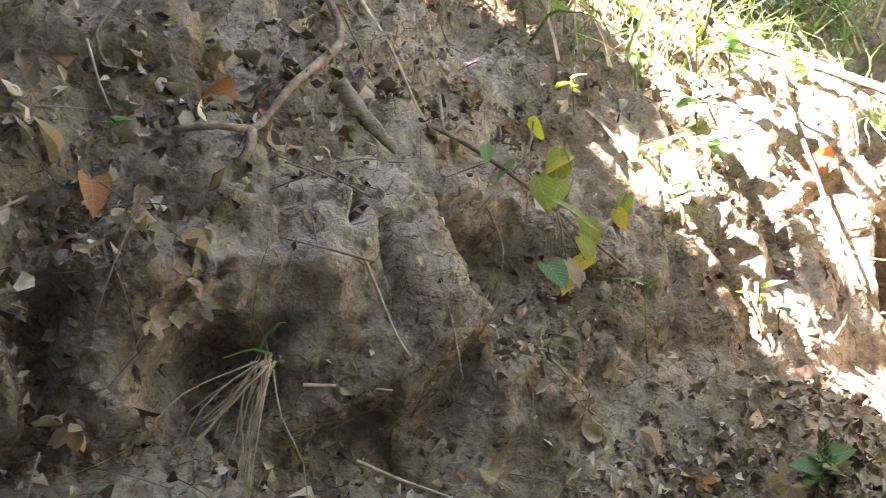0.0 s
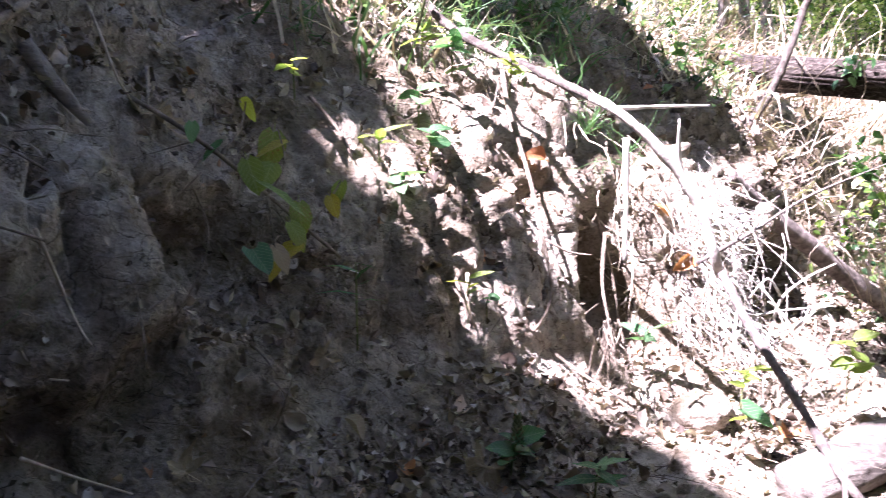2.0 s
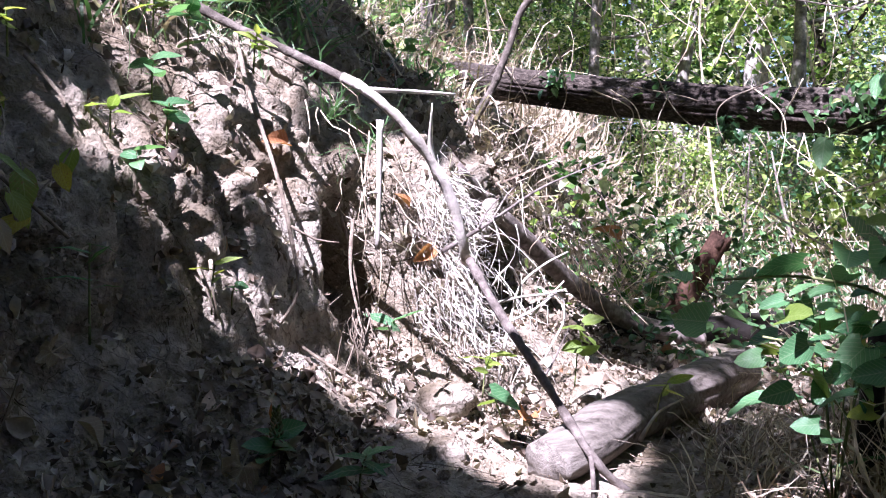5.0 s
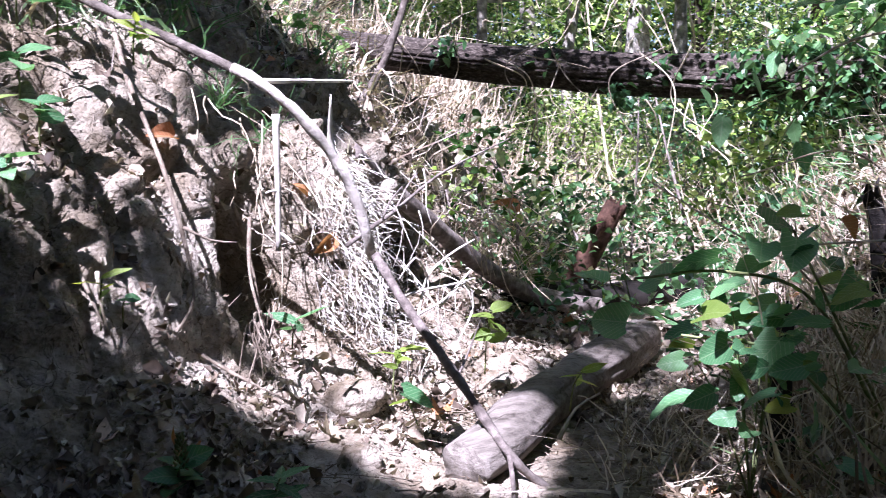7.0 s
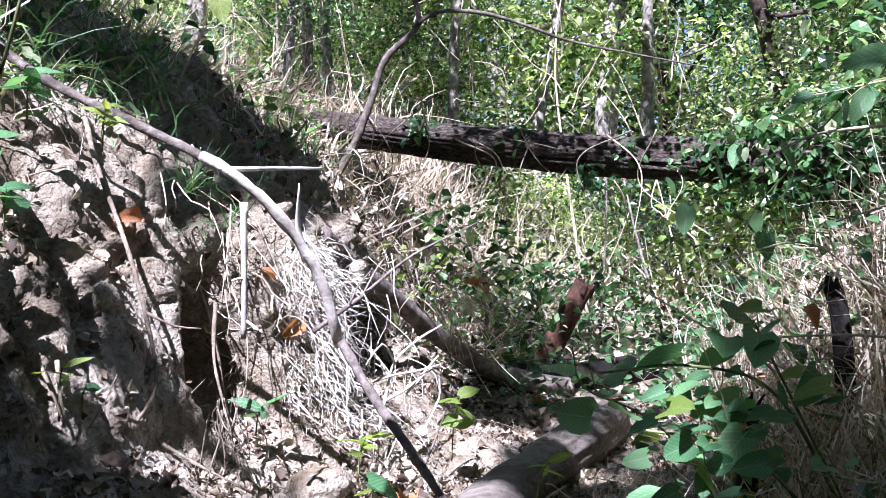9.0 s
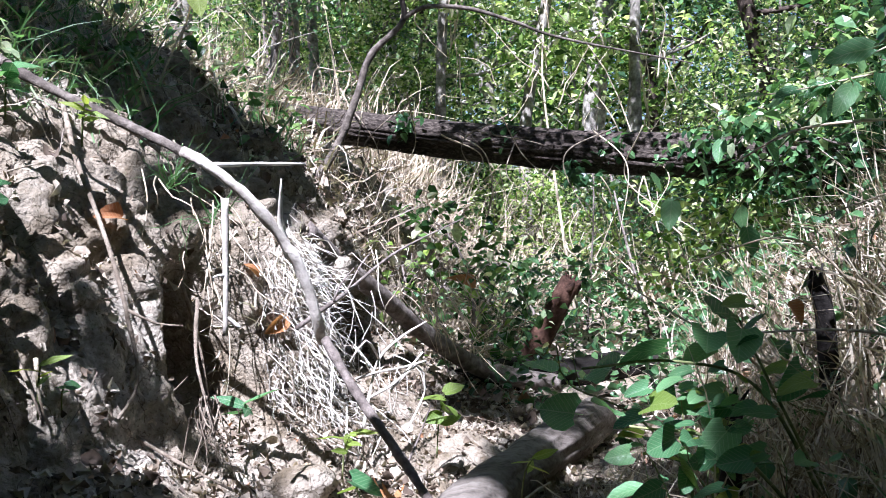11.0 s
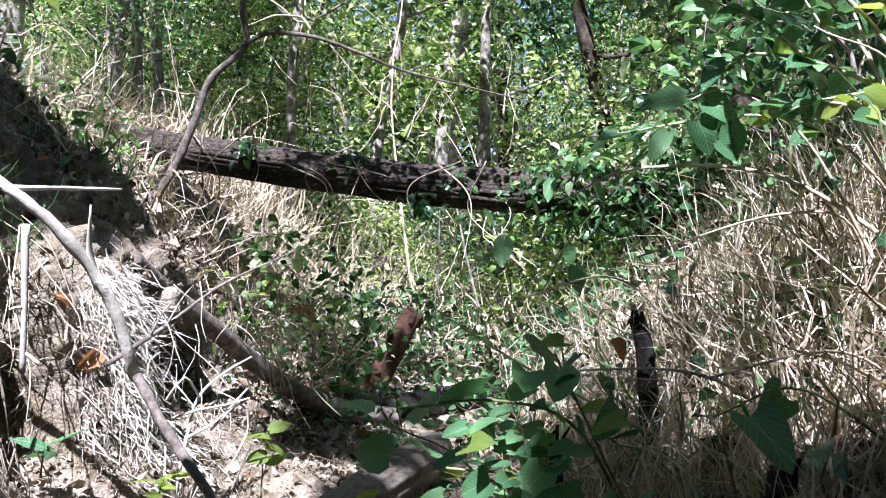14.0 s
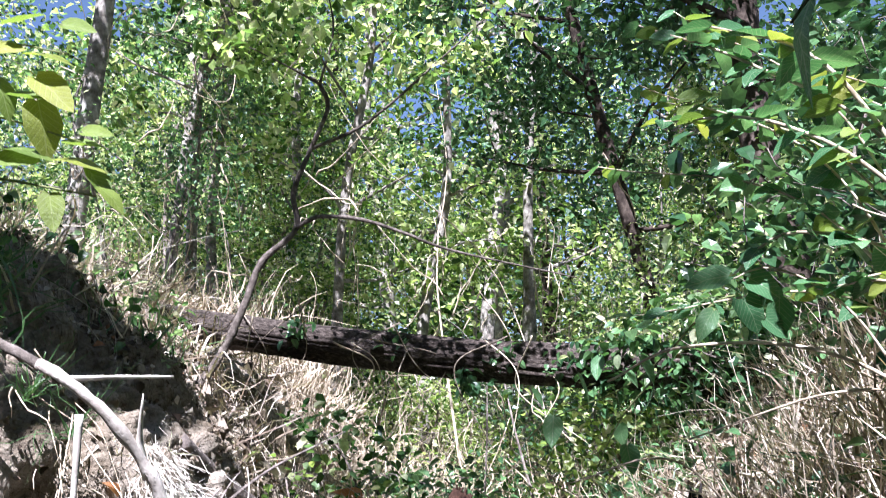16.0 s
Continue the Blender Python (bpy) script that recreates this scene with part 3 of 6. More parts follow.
def splintered_end(parent, at, way, r, mat, n=16, most=0.12):
    """Torn splinters round the broken end of a log."""
    q = np.random.default_rng(3)
    w = Vector(way).normalized()
    a = w.orthogonal().normalized()
    b = w.cross(a)
    for k in range(n):
        t = k * 6.283 / n + q.uniform(-0.15, 0.15)
        o = Vector(at) + (a * math.cos(t) + b * math.sin(t)) * r * q.uniform(0.55, 0.95)
        tip = o + w * q.uniform(0.25, 1.0) * most + (a * math.cos(t) + b * math.sin(t)) * q.uniform(-0.02, 0.02)
        part("splinter", mesh_data("splinter", *tube([o - w * 0.06, o, tip], min(0.022, 0.45 * r), 0.003, 5, 0.03, 0.2, k), mat), parent, "torn wood splinter")


splintered_end(stub, (4.03, 4.30, 0.78), (0.3, -0.4, 0.9), 0.06, WOOD_RED, 9, 0.05)


# ---- trees and shrubs ----
def crown_places(n, clumps, r, flat=0.7):
    """Leaf places gathered in loose clumps: (centre, radius) each."""
    c = np.array([q[0] for q in clumps])
    rad = np.array([q[1] for q in clumps])
    i = r.choice(len(c), n, p=rad ** 2 / (rad ** 2).sum())
    off = r.normal(0, 1, (n, 3))
    off *= (r.uniform(0, 1, n) ** 0.45 / np.linalg.norm(off, axis=1))[:, None]
    return c[i] + off * (rad[i])[:, None] * [1, 1, flat]


def tree(name, base, top, r0, r1, leaves, size, mat, bark, label, category="tree", low=0.35, reach=1.6, limbs=9, clump=0.55, seed=0, kink=0.12, group="trees of the woods", keep=None, fine=False, forked=False):
    """A tapered trunk, limbs that fork into twigs, and a crown of small leaves round the twigs' ends."""
    r = np.random.default_rng(seed + 100)
    base, top = np.array(base, float), np.array(top, float)
    h = np.linalg.norm(top - base)
    ob = thing(name, label, category, tuple(base), group)
    pts = [base - [0, 0, 0.15]] + [base + (top - base) * t + r.normal(0, kink, 3) * [1, 1, 0.2] * (0.3 + t) for t in (0.0, 0.25, 0.5, 0.75)] + [top]
    v, f = tube(pts, r0, r1, 10, 0.15, 0.10, seed, 0.2)
    part("trunk", mesh_data("trunk", v, f, bark), ob)
    line = smooth_line(pts, 0.1)
    clumps = []
    for k in range(limbs):
        t = low + (1 - low) * (k + r.uniform(0, 1)) / limbs
        o = line[min(len(line) - 1, int(t * len(line)))]
        az = k * 2.4 + r.uniform(-0.5, 0.5)
        L = reach * (1.15 - 0.6 * t) * r.uniform(0.6, 1.2)
        d = np.array([math.cos(az), math.sin(az), r.uniform(0.1, 0.7)])
        mid, end = o + d * L * 0.5 + r.normal(0, 0.08, 3), o + d * L + [0, 0, -0.05 * L]
        rr = (r0 + (r1 - r0) * t) * (0.2 if keep else 0.45)
        wood = Heap()
        wood.add(*tube([o, mid, end], rr, rr * 0.25, 5, 0.4, 0.1, k))
        twigs = []
        for j in range(3):
            a = mid + (end - mid) * r.uniform(0, 0.9)
            e = a + r.normal(0, 0.4, 3) * L * 0.6
            twigs.append(tube([a, (a + e) / 2 + r.normal(0, 0.04, 3), e], rr * 0.3, 0.003, 4, 0.5, 0.1, j))
            if not forked and (keep is None or keep(np.array([(a + e) / 2]))[0]):
                wood.add(*twigs[-1])
            clumps.append((e, clump * r.uniform(0.5, 1.3)))
        clumps.append((end, clump * r.uniform(0.6, 1.3)))
        if keep and not keep(np.array([o * (1 - q) + end * q for q in (0.2, 0.4, 0.6, 0.8, 1.0)])).all():
            continue
        limb = part("limb", wood.data("limb", bark), ob)
        for q in twigs if forked else ():
            part("twig", mesh_data("twig", *q, bark), limb)
    places = crown_places(leaves, clumps, r)
    if keep:
        stay = keep(places)
        for step in (AX, -AX, LF, -LF):
            stay &= keep(places + np.array(step) * 0.045)
        places = places[stay]
    part("crown", leaf_cloud(places, size, r, mat, fine=fine), ob)
    return ob


def stem_at(u, v):
    p = AX * u + LF * v
    return (p.x, p.y, float(ground_z(p.x, p.y)))


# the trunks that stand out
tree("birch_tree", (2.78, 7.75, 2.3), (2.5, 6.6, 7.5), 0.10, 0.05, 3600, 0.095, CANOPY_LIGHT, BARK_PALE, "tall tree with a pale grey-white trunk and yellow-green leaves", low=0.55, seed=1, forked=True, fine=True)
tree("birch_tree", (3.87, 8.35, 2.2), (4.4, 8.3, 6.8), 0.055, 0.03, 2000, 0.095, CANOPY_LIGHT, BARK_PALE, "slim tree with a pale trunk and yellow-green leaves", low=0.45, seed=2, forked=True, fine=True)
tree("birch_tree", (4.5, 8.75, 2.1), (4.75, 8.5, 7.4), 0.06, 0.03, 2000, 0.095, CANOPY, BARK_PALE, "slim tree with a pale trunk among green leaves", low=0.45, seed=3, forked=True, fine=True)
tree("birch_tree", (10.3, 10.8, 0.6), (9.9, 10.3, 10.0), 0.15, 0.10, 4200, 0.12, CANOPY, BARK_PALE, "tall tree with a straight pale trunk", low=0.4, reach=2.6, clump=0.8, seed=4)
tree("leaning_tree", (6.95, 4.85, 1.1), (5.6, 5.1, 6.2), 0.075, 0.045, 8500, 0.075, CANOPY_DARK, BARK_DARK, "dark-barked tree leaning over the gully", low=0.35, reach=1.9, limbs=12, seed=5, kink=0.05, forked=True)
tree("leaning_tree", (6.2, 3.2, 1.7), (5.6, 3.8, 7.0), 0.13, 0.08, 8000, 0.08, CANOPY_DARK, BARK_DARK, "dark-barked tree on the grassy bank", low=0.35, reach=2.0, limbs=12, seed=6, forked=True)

for k, (u, v, hgt, r0) in enumerate(((9.6, 1.55, 5.5, 0.07), (10.4, 0.75, 6.5, 0.08), (11.2, 2.6, 6.0, 0.075), (10.8, -0.35, 7.0, 0.085), (9.0, 2.9, 5.0, 0.06))):
    x, y, z = stem_at(u, v)
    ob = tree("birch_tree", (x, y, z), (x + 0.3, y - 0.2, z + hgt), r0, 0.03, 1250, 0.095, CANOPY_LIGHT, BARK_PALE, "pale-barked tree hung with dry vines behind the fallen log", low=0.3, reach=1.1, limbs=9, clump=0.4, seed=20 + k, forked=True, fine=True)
    q = np.random.default_rng(900 + k)
    for j in range(9):
        a, h0 = q.uniform(0, 6.28), q.uniform(0.9, 3.2)
        pts = [(x + 0.3 * (h0 + dz) / hgt + 0.10 * math.cos(a + s) + q.normal(0, 0.03), y - 0.2 * (h0 + dz) / hgt + 0.10 * math.sin(a + s) + q.normal(0, 0.03), z + h0 + dz) for dz, s in ((0, 0), (-0.25, 0.5), (-0.5, 1.0), (-0.8, 1.2))]
        part("vine", mesh_data("vine", *tube(pts, q.uniform(0.006, 0.012), 0.004, 5, 0.15, 0.1, j), STRAW), ob, "dry pale vine")

# the woods behind
r_woods = np.random.default_rng(31)
for k in range(38):
    u = 14 + 23 * ((k + r_woods.uniform(0, 1)) / 38) ** 1.1
    v = (r_woods.uniform(-0.68, 0.66) + 0.10) * u
    x, y, z = stem_at(u, v)
    hgt = r_woods.uniform(7, 13)
    # right of the gully the dark leaf colour paints in the shade
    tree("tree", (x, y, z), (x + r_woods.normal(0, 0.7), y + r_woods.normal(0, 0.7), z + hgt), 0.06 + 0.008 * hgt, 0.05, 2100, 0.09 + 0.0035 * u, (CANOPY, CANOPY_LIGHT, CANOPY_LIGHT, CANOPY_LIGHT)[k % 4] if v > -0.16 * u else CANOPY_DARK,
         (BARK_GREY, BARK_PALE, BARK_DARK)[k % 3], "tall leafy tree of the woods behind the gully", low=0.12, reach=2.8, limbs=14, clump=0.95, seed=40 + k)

# a pale trunk in the sun beyond the gully's bend
tree("tree", (9.70, 10.37, 0.70), (10.1, 10.2, 7.8), 0.12, 0.07, 900, 0.10, CANOPY, BARK_PALE, "pale-barked tree in the sun beyond the fallen log", low=0.55, reach=2.0, limbs=8, clump=0.7, seed=91)

# the undergrowth between the log and the woods
for k in range(46):
    if k < 26:
        u, v = r_woods.uniform(6.6, 11), r_woods.uniform(-3.6, 3.6)
        if -0.3 < v < 2.6:
            u = r_woods.uniform(9.5, 12)
        if abs(v) < 0.7:
            u += 2.2
    else:
        u, v = r_woods.uniform(10, 20), r_woods.uniform(-7, 7)
    x, y, z = stem_at(u, v)
    hgt = r_woods.uniform(1.1, 3.4) * (0.4 if abs(v) < 1.6 else 1.0)
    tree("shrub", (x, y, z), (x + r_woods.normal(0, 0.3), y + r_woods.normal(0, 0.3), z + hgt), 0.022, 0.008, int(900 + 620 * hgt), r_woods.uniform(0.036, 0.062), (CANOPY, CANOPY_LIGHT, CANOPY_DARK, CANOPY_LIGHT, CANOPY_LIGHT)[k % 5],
         (BARK_GREY, BARK_PALE)[k % 2], "leafy green shrub of the undergrowth", "shrub", 0.05, 0.8, 10, 0.36, 200 + k, 0.1, "undergrowth shrubs")

for k in range(34):
    u = r_woods.uniform(13, 27)
    v = r_woods.uniform(-0.52, 0.58) * u
    x, y, z = stem_at(u, v)
    hgt = r_woods.uniform(3.0, 6.5)
    # same split: light leaves for the sunny side, dark for the shaded right
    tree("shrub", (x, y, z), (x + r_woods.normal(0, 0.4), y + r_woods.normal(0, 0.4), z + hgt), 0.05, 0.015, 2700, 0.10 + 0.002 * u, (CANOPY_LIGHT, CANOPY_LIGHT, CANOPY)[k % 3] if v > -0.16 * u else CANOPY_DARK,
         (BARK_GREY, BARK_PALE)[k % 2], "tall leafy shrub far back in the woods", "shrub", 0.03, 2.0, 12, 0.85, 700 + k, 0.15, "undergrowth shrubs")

# small shrubs at the gully's bend and on the grassy bank
for k, (u, v, hgt, n, L, mat) in enumerate(((5.9, 0.7, 0.8, 330, .075, CANOPY), (6.5, 0.3, 0.6, 320, .075, CANOPY_DARK), (5.5, 0.9, 0.5, 150, .06, CANOPY_LIGHT), (3.7, -1.7, 0.9, 380, .085, CANOPY_DARK), (4.4, -2.1, 1.4, 700, .085, CANOPY_DARK), (5.1, -1.7, 0.8, 600, .08, CANOPY),
                                        (3.2, -2.3, 1.4, 600, .09, CANOPY_DARK), (5.6, -2.6, 2.2, 1500, .08, CANOPY_DARK), (4.0, -2.9, 2.6, 1800, .09, CANOPY_DARK), (6.4, -1.3, 0.9, 700, .07, CANOPY), (2.9, -3.0, 2.6, 1500, .09, CANOPY_DARK), (6.8, -0.9, 0.8, 700, .07, CANOPY_LIGHT))):
    x, y, z = stem_at(u, v)
    tree("shrub", (x, y, z), (x - 0.1, y + 0.1, z + hgt), 0.016, 0.006, n, L, mat, BARK_GREY, "leafy green shrub beside the gully", "shrub", 0.15, 0.55 + 0.12 * hgt, 9, 0.26 + 0.05 * hgt, 300 + k, 0.08, "shrubs beside the gully", fine=True)

# thin pale stems between the shrubs
r_st = np.random.default_rng(77)
for k in range(24):
    u, v = r_st.uniform(6.8, 15), r_st.uniform(-0.42, 0.5)
    x, y, z = stem_at(u, v * u)
    hgt = r_st.uniform(1.0, 4.5)
    lean_x, lean_y = r_st.normal(0, 0.34, 2) * hgt
    ob = thing("sapling", "thin pale bare stem standing in the undergrowth", "sapling", (x, y, z), "bare stems of the undergrowth")
    part("stem", mesh_data("stem", *tube([(x, y, z - 0.1), (x + lean_x * 0.1, y + lean_y * 0.5, z + hgt * 0.5), (x + lean_x * 0.8, y + lean_y * 0.7, z + hgt * 0.75), (x + lean_x, y + lean_y, z + hgt)], r_st.uniform(0.006, 0.016), 0.003, 6, 0.3, 0.1, k), (BARK_PALE, BARK_GREY, STRAW)[k % 3]), ob)

# herbs over the woodland floor
w = ground_area * (ground_uvz[:, 0] > np.where(ground_uvz[:, 1] > 0.3, 7.6, 5.6)) * (ground_uvz[:, 0] < 24) * (np.abs(ground_uvz[:, 1]) < 9) * np.clip(0.5 + fbm(ground_uvz, 0.9, 2, 9), 0.05, 2) / (1 + 0.02 * ground_uvz[:, 0] ** 2)
pick = r_st.choice(len(w), 12000, p=w / w.sum())
herb = ground_xyz[pick] + np.c_[r_st.normal(0, 0.12, (12000, 2)), r_st.uniform(0.0, 1, 12000) ** 2 * 0.6]
solid("herb_layer", leaf_cloud(herb, 0.05, r_st, CANOPY, "herb_layer"), "low green herbs over the woodland floor", "herbs", kind="stuff")


floor_weight = (ground_uvz[:, 0] > 4.9) * (ground_uvz[:, 0] < 9.5) * (ground_uvz[:, 1] > -1.0) * (ground_uvz[:, 1] < 1.0) * np.clip(0.4 + fbm(ground_uvz, 1.4, 2, 19), 0.02, 2)
p, _ = on_ground(2600, floor_weight, r_st)
solid("herb_layer", leaf_cloud(p + np.c_[r_st.normal(0, 0.05, (2600, 2)), r_st.uniform(0, 1, 2600) ** 2 * 0.35], 0.055, r_st, CANOPY_DARK, "herb_layer", 0.4, -0.1, True), "low dark green herbs on the gully floor", "herbs", kind="stuff")

# unseen crowns added behind and above to shade the near end of the gully; the gaps cut between them let the sun onto
# the bank
def shading(p):
    """Which leaves stay: those whose shade falls outside the sunlit gaps. c and w name the ray of the sun that a leaf is on."""
    c = p @ np.array(AX) + 0.705 * p[:, 2]
    w = p @ np.array(LF) - 0.103 * p[:, 2]
    ray = np.c_[c, w, 0 * c]
    n1, n2 = value_noise(ray, 2.2, 5), value_noise(ray, 6.0, 6)
    edge = c + 0.06 * n1 + 0.05 * n2
    dapple = value_noise(np.c_[c * 5.0, w * 7.0, 0 * c], 1.0, 9) + 0.6 * value_noise(np.c_[c * 10.0, w * 14.0, 0 * c], 1.0, 10)
    spots = value_noise(ray, 3.2, 15) + 0.5 * value_noise(ray, 7.5, 16)
    start = np.interp(w, [0.33, 0.45, 0.76, 0.82, 1.01, 1.07, 1.16, 1.19, 1.5], [2.66, 2.62, 2.84, 2.85, 2.76, 2.61, 2.60, 2.88, 2.80])
    # the bare bank
    lit = (edge > start) & (w > 0.3) & (c < 5.3) & (w < 2.6)
    lit &= ~((w > 0.98) & (dapple < np.where(c < 3.65, np.where(w > 1.17, -0.15, 0.10), -0.5)))
    lit &= ~((c > 4.4) & (w > 1.0) & (spots < 1.0))
    lit &= ~((w < 0.55) & (edge > 4.4)) & ~((w < 0.9) & (edge > 4.7))
    lit |= (c > 4.72) & (c < 5.58) & (w > 0.68) & (w < 0.98) & (dapple > -0.3)
    # the gully floor and the grassy bank
    lit |= (edge > 2.62) & (c < 4.4) & (w <= 0.3) & (w > -0.9) & (spots > np.where(w < -0.15, 0.3, np.where(c > 3.75, 0.7, 0.32)))
    lit |= (c > 2.70) & (c < 3.3) & (w > 0.08) & (w <= 0.3)
    lit |= (edge > 2.8) & (c < 8.0) & (w < np.where(c < 4.3, -0.91, -1.0)) & (spots > -0.45)
    lit |= (edge > 4.35) & (c < 8.0) & (w < -0.55) & (spots > 0.95)
    # past the bend, under the fallen log
    lit |= (c >= 5.3) & (c < 8.5) & (w > 0.7) & (w < 2.8) & (spots > -0.25)
    lit |= (c >= 4.4) & (c < 8.5) & (w > -0.55) & (w <= 0.7) & (spots > 0.62)
    lit |= (c > 8.2) & (value_noise(ray, 1.6, 12) + 0.6 * value_noise(ray, 4.0, 13) > np.where(w < -0.4, 0.35, 0.1))
    return ~lit & (c < np.where(w < -0.4, 12.5, 8.8))


# trees out of view, their leaves thinned to the wanted pattern of sun
for k, ((u, v), hgt, reach, n) in enumerate((((-8.2, -1.2), 9.5, 2.8, 5000), ((-6.4, -3.8), 9.0, 2.8, 5000), ((-6.6, 1.6), 9.0, 2.8, 15000), ((-9.0, 3.4), 9.5, 2.8, 5000), ((-4.2, -2.9), 8.6, 2.6, 14000),
                                           ((-4.0, 2.4), 8.4, 2.6, 14000), ((-4.9, -1.3), 8.6, 2.4, 15000), ((-4.8, 1.2), 8.4, 2.4, 15000), ((-6.6, -0.6), 8.8, 2.4, 14000), ((-1.8, -3.3), 8.6, 2.7, 14000), ((-1.6, 3.0), 8.6, 2.7, 13000), ((0.9, -3.4), 8.6, 2.8, 14000), ((1.0, 3.6), 8.6, 2.8, 13000), ((-1.9, 2.6), 8.4, 2.4, 11000), ((1.6, 6.0), 8.6, 2.6, 9000), ((-1.2, 6.2), 8.6, 2.6, 5000), ((-4.6, 5.8), 9.0, 2.6, 5000), ((1.6, -6.2), 8.6, 2.6, 4000), ((-2.0, -6.2), 8.6, 2.6, 4000), ((-6.6, -6.4), 9.0, 2.6, 4000), ((3.6, 4.6), 10.5, 3.4, 13000), ((-2.9, 3.9), 8.8, 2.6, 13000), ((-2.9, 1.9), 8.6, 2.4, 13000), ((-3.2, 0.2), 9.0, 2.4, 12000), ((3.8, -4.8), 10.5, 3.4, 13000))):
    x, y, z = stem_at(u, v)
    tree("tree", (x, y, z), (x + 0.2, y - 0.1, hgt), 0.10, 0.03, int(1.25 * n), 0.12, CANOPY_DARK, BARK_GREY, "unseen tall leafy tree added to shade the gully", low=0.5, reach=reach, limbs=16, clump=1.15, seed=400 + k, keep=shading)


# unseen undergrowth added round the near end of the gully to block sky light
r_u = np.random.default_rng(91)
for k in range(17):
    a = radians(118 + 11.5 * k + r_u.uniform(-4, 4))
    d = r_u.uniform(4.2, 6.2)
    x, y, z = stem_at(0.28 + d * math.cos(a), -0.3 + d * math.sin(a))
    hgt = r_u.uniform(3.4, 4.6)
    tree("shrub", (x, y, z), (x + r_u.normal(0, 0.3), y + r_u.normal(0, 0.3), z + hgt), 0.05, 0.015, 4200, 0.19, CANOPY_DARK, BARK_GREY, "unseen tall leafy shrub added to block light round the gully", "shrub", 0.03, 1.7, 14, 0.75, 600 + k, 0.1, "undergrowth shrubs", keep=shading)

# dead vines and dry stems tangled between the shrubs
r_v = np.random.default_rng(81)
vines = Heap()
for k in range(430):
    u = r_v.uniform(6.6, 12.5)
    x, y, z = stem_at(u, r_v.uniform(-0.40, 0.46) * u)
    z0 = z + r_v.uniform(0, 1) ** 1.6 * 2.6
    o = np.array([x, y, z0])
    d = np.array([r_v.normal(0, 0.35), r_v.normal(0, 0.35), r_v.choice((-1.0, 1.0)) * r_v.uniform(0.4, 1.0)])
    pts = [o]
    for q in range(5):
        pts.append(pts[-1] + d * r_v.uniform(0.05, 0.16))
        d = d + r_v.normal(0, 0.42, 3)
    vines.add(*tube(pts, r_v.uniform(0.004, 0.011), 0.003, 5, 0.12, 0.1, k))
solid("dead_vines", vines.data("dead_vines", STRAW), "pale dead vines and dry stems tangled in the undergrowth", "vines", kind="stuff")


# ---- branches, sticks and roots on the bare bank ----
def stick(name, points, r0, r1, mat, label, category="stick", twigs=(), sides=8, step=0.03, rough=0.15, knots=0.3, seed=1, group=""):
    """A main stem and its side twigs, (points, thick, thin) each."""
    ob = thing(name, label, category, tuple(points[0]), group)
    part("stem", mesh_data(name, *tube(points, r0, r1, sides, step, rough, seed, knots), mat), ob)
    for k, (pts, a, b) in enumerate(twigs):
        part("twig", mesh_data("twig", *tube(pts, a, b, 6, 0.03, 0.15, seed + k), mat), ob)
    return ob


fallen_branch = stick("fallen_branch", [(0.62, 3.22, 1.85), (0.71, 3.10, 1.69), (0.78, 3.02, 1.61), (0.88, 2.92, 1.53), (1.03, 2.71, 1.415), (1.15, 2.52, 1.315)],
                      0.0125, 0.014, BARK_SAPLING, "long curved brown fallen branch, its lower end whitened for sunlight", "branch", [], 12, 0.02, 0.2, 0.35, 4)
# the lower stretch is coloured white to show sun falling on it
sunlit_end = part("sunlit_stretch", mesh_data("sunlit_stretch", *tube([(1.135, 2.545, 1.328), (1.15, 2.52, 1.315), (1.18, 2.485, 1.29), (1.295, 2.455, 1.185), (1.425, 2.475, 1.02), (1.487, 2.497, 0.869), (1.526, 2.542, 0.79)], 0.0135, 0.0155, 12, 0.02, 0.2, 4, 0.35), SUNLIT_WOOD), fallen_branch, "lower stretch whitened for sunlight")
for k, (pts, a, b) in enumerate((([(1.16, 2.50, 1.30), (1.185, 2.48, 1.29), (1.335, 2.55, 1.30), (1.525, 2.63, 1.31)], 0.009, 0.004), ([(1.40, 2.47, 1.04), (1.37, 2.46, 1.12), (1.345, 2.39, 1.25)], 0.014, 0.002))):
    part("twig", mesh_data("twig", *tube(pts, a, b, 6, 0.03, 0.15, 4 + k), BONE), sunlit_end)
stick("arching_twig", [(1.50, 2.66, 0.82), (1.60, 2.71, 0.86), (1.73, 2.78, 0.91), (2.03, 2.96, 1.03), (2.40, 3.07, 1.15)], 0.008, 0.002, BARK_GREY, "thin bare twig arching out over the gully", "twig",
      [([(1.73, 2.78, 0.91), (1.80, 2.80, 1.00), (1.86, 2.85, 1.03)], 0.004, 0.002), ([(1.66, 2.74, 0.88), (1.68, 2.72, 0.94), (1.74, 2.74, 0.99)], 0.004, 0.002)])
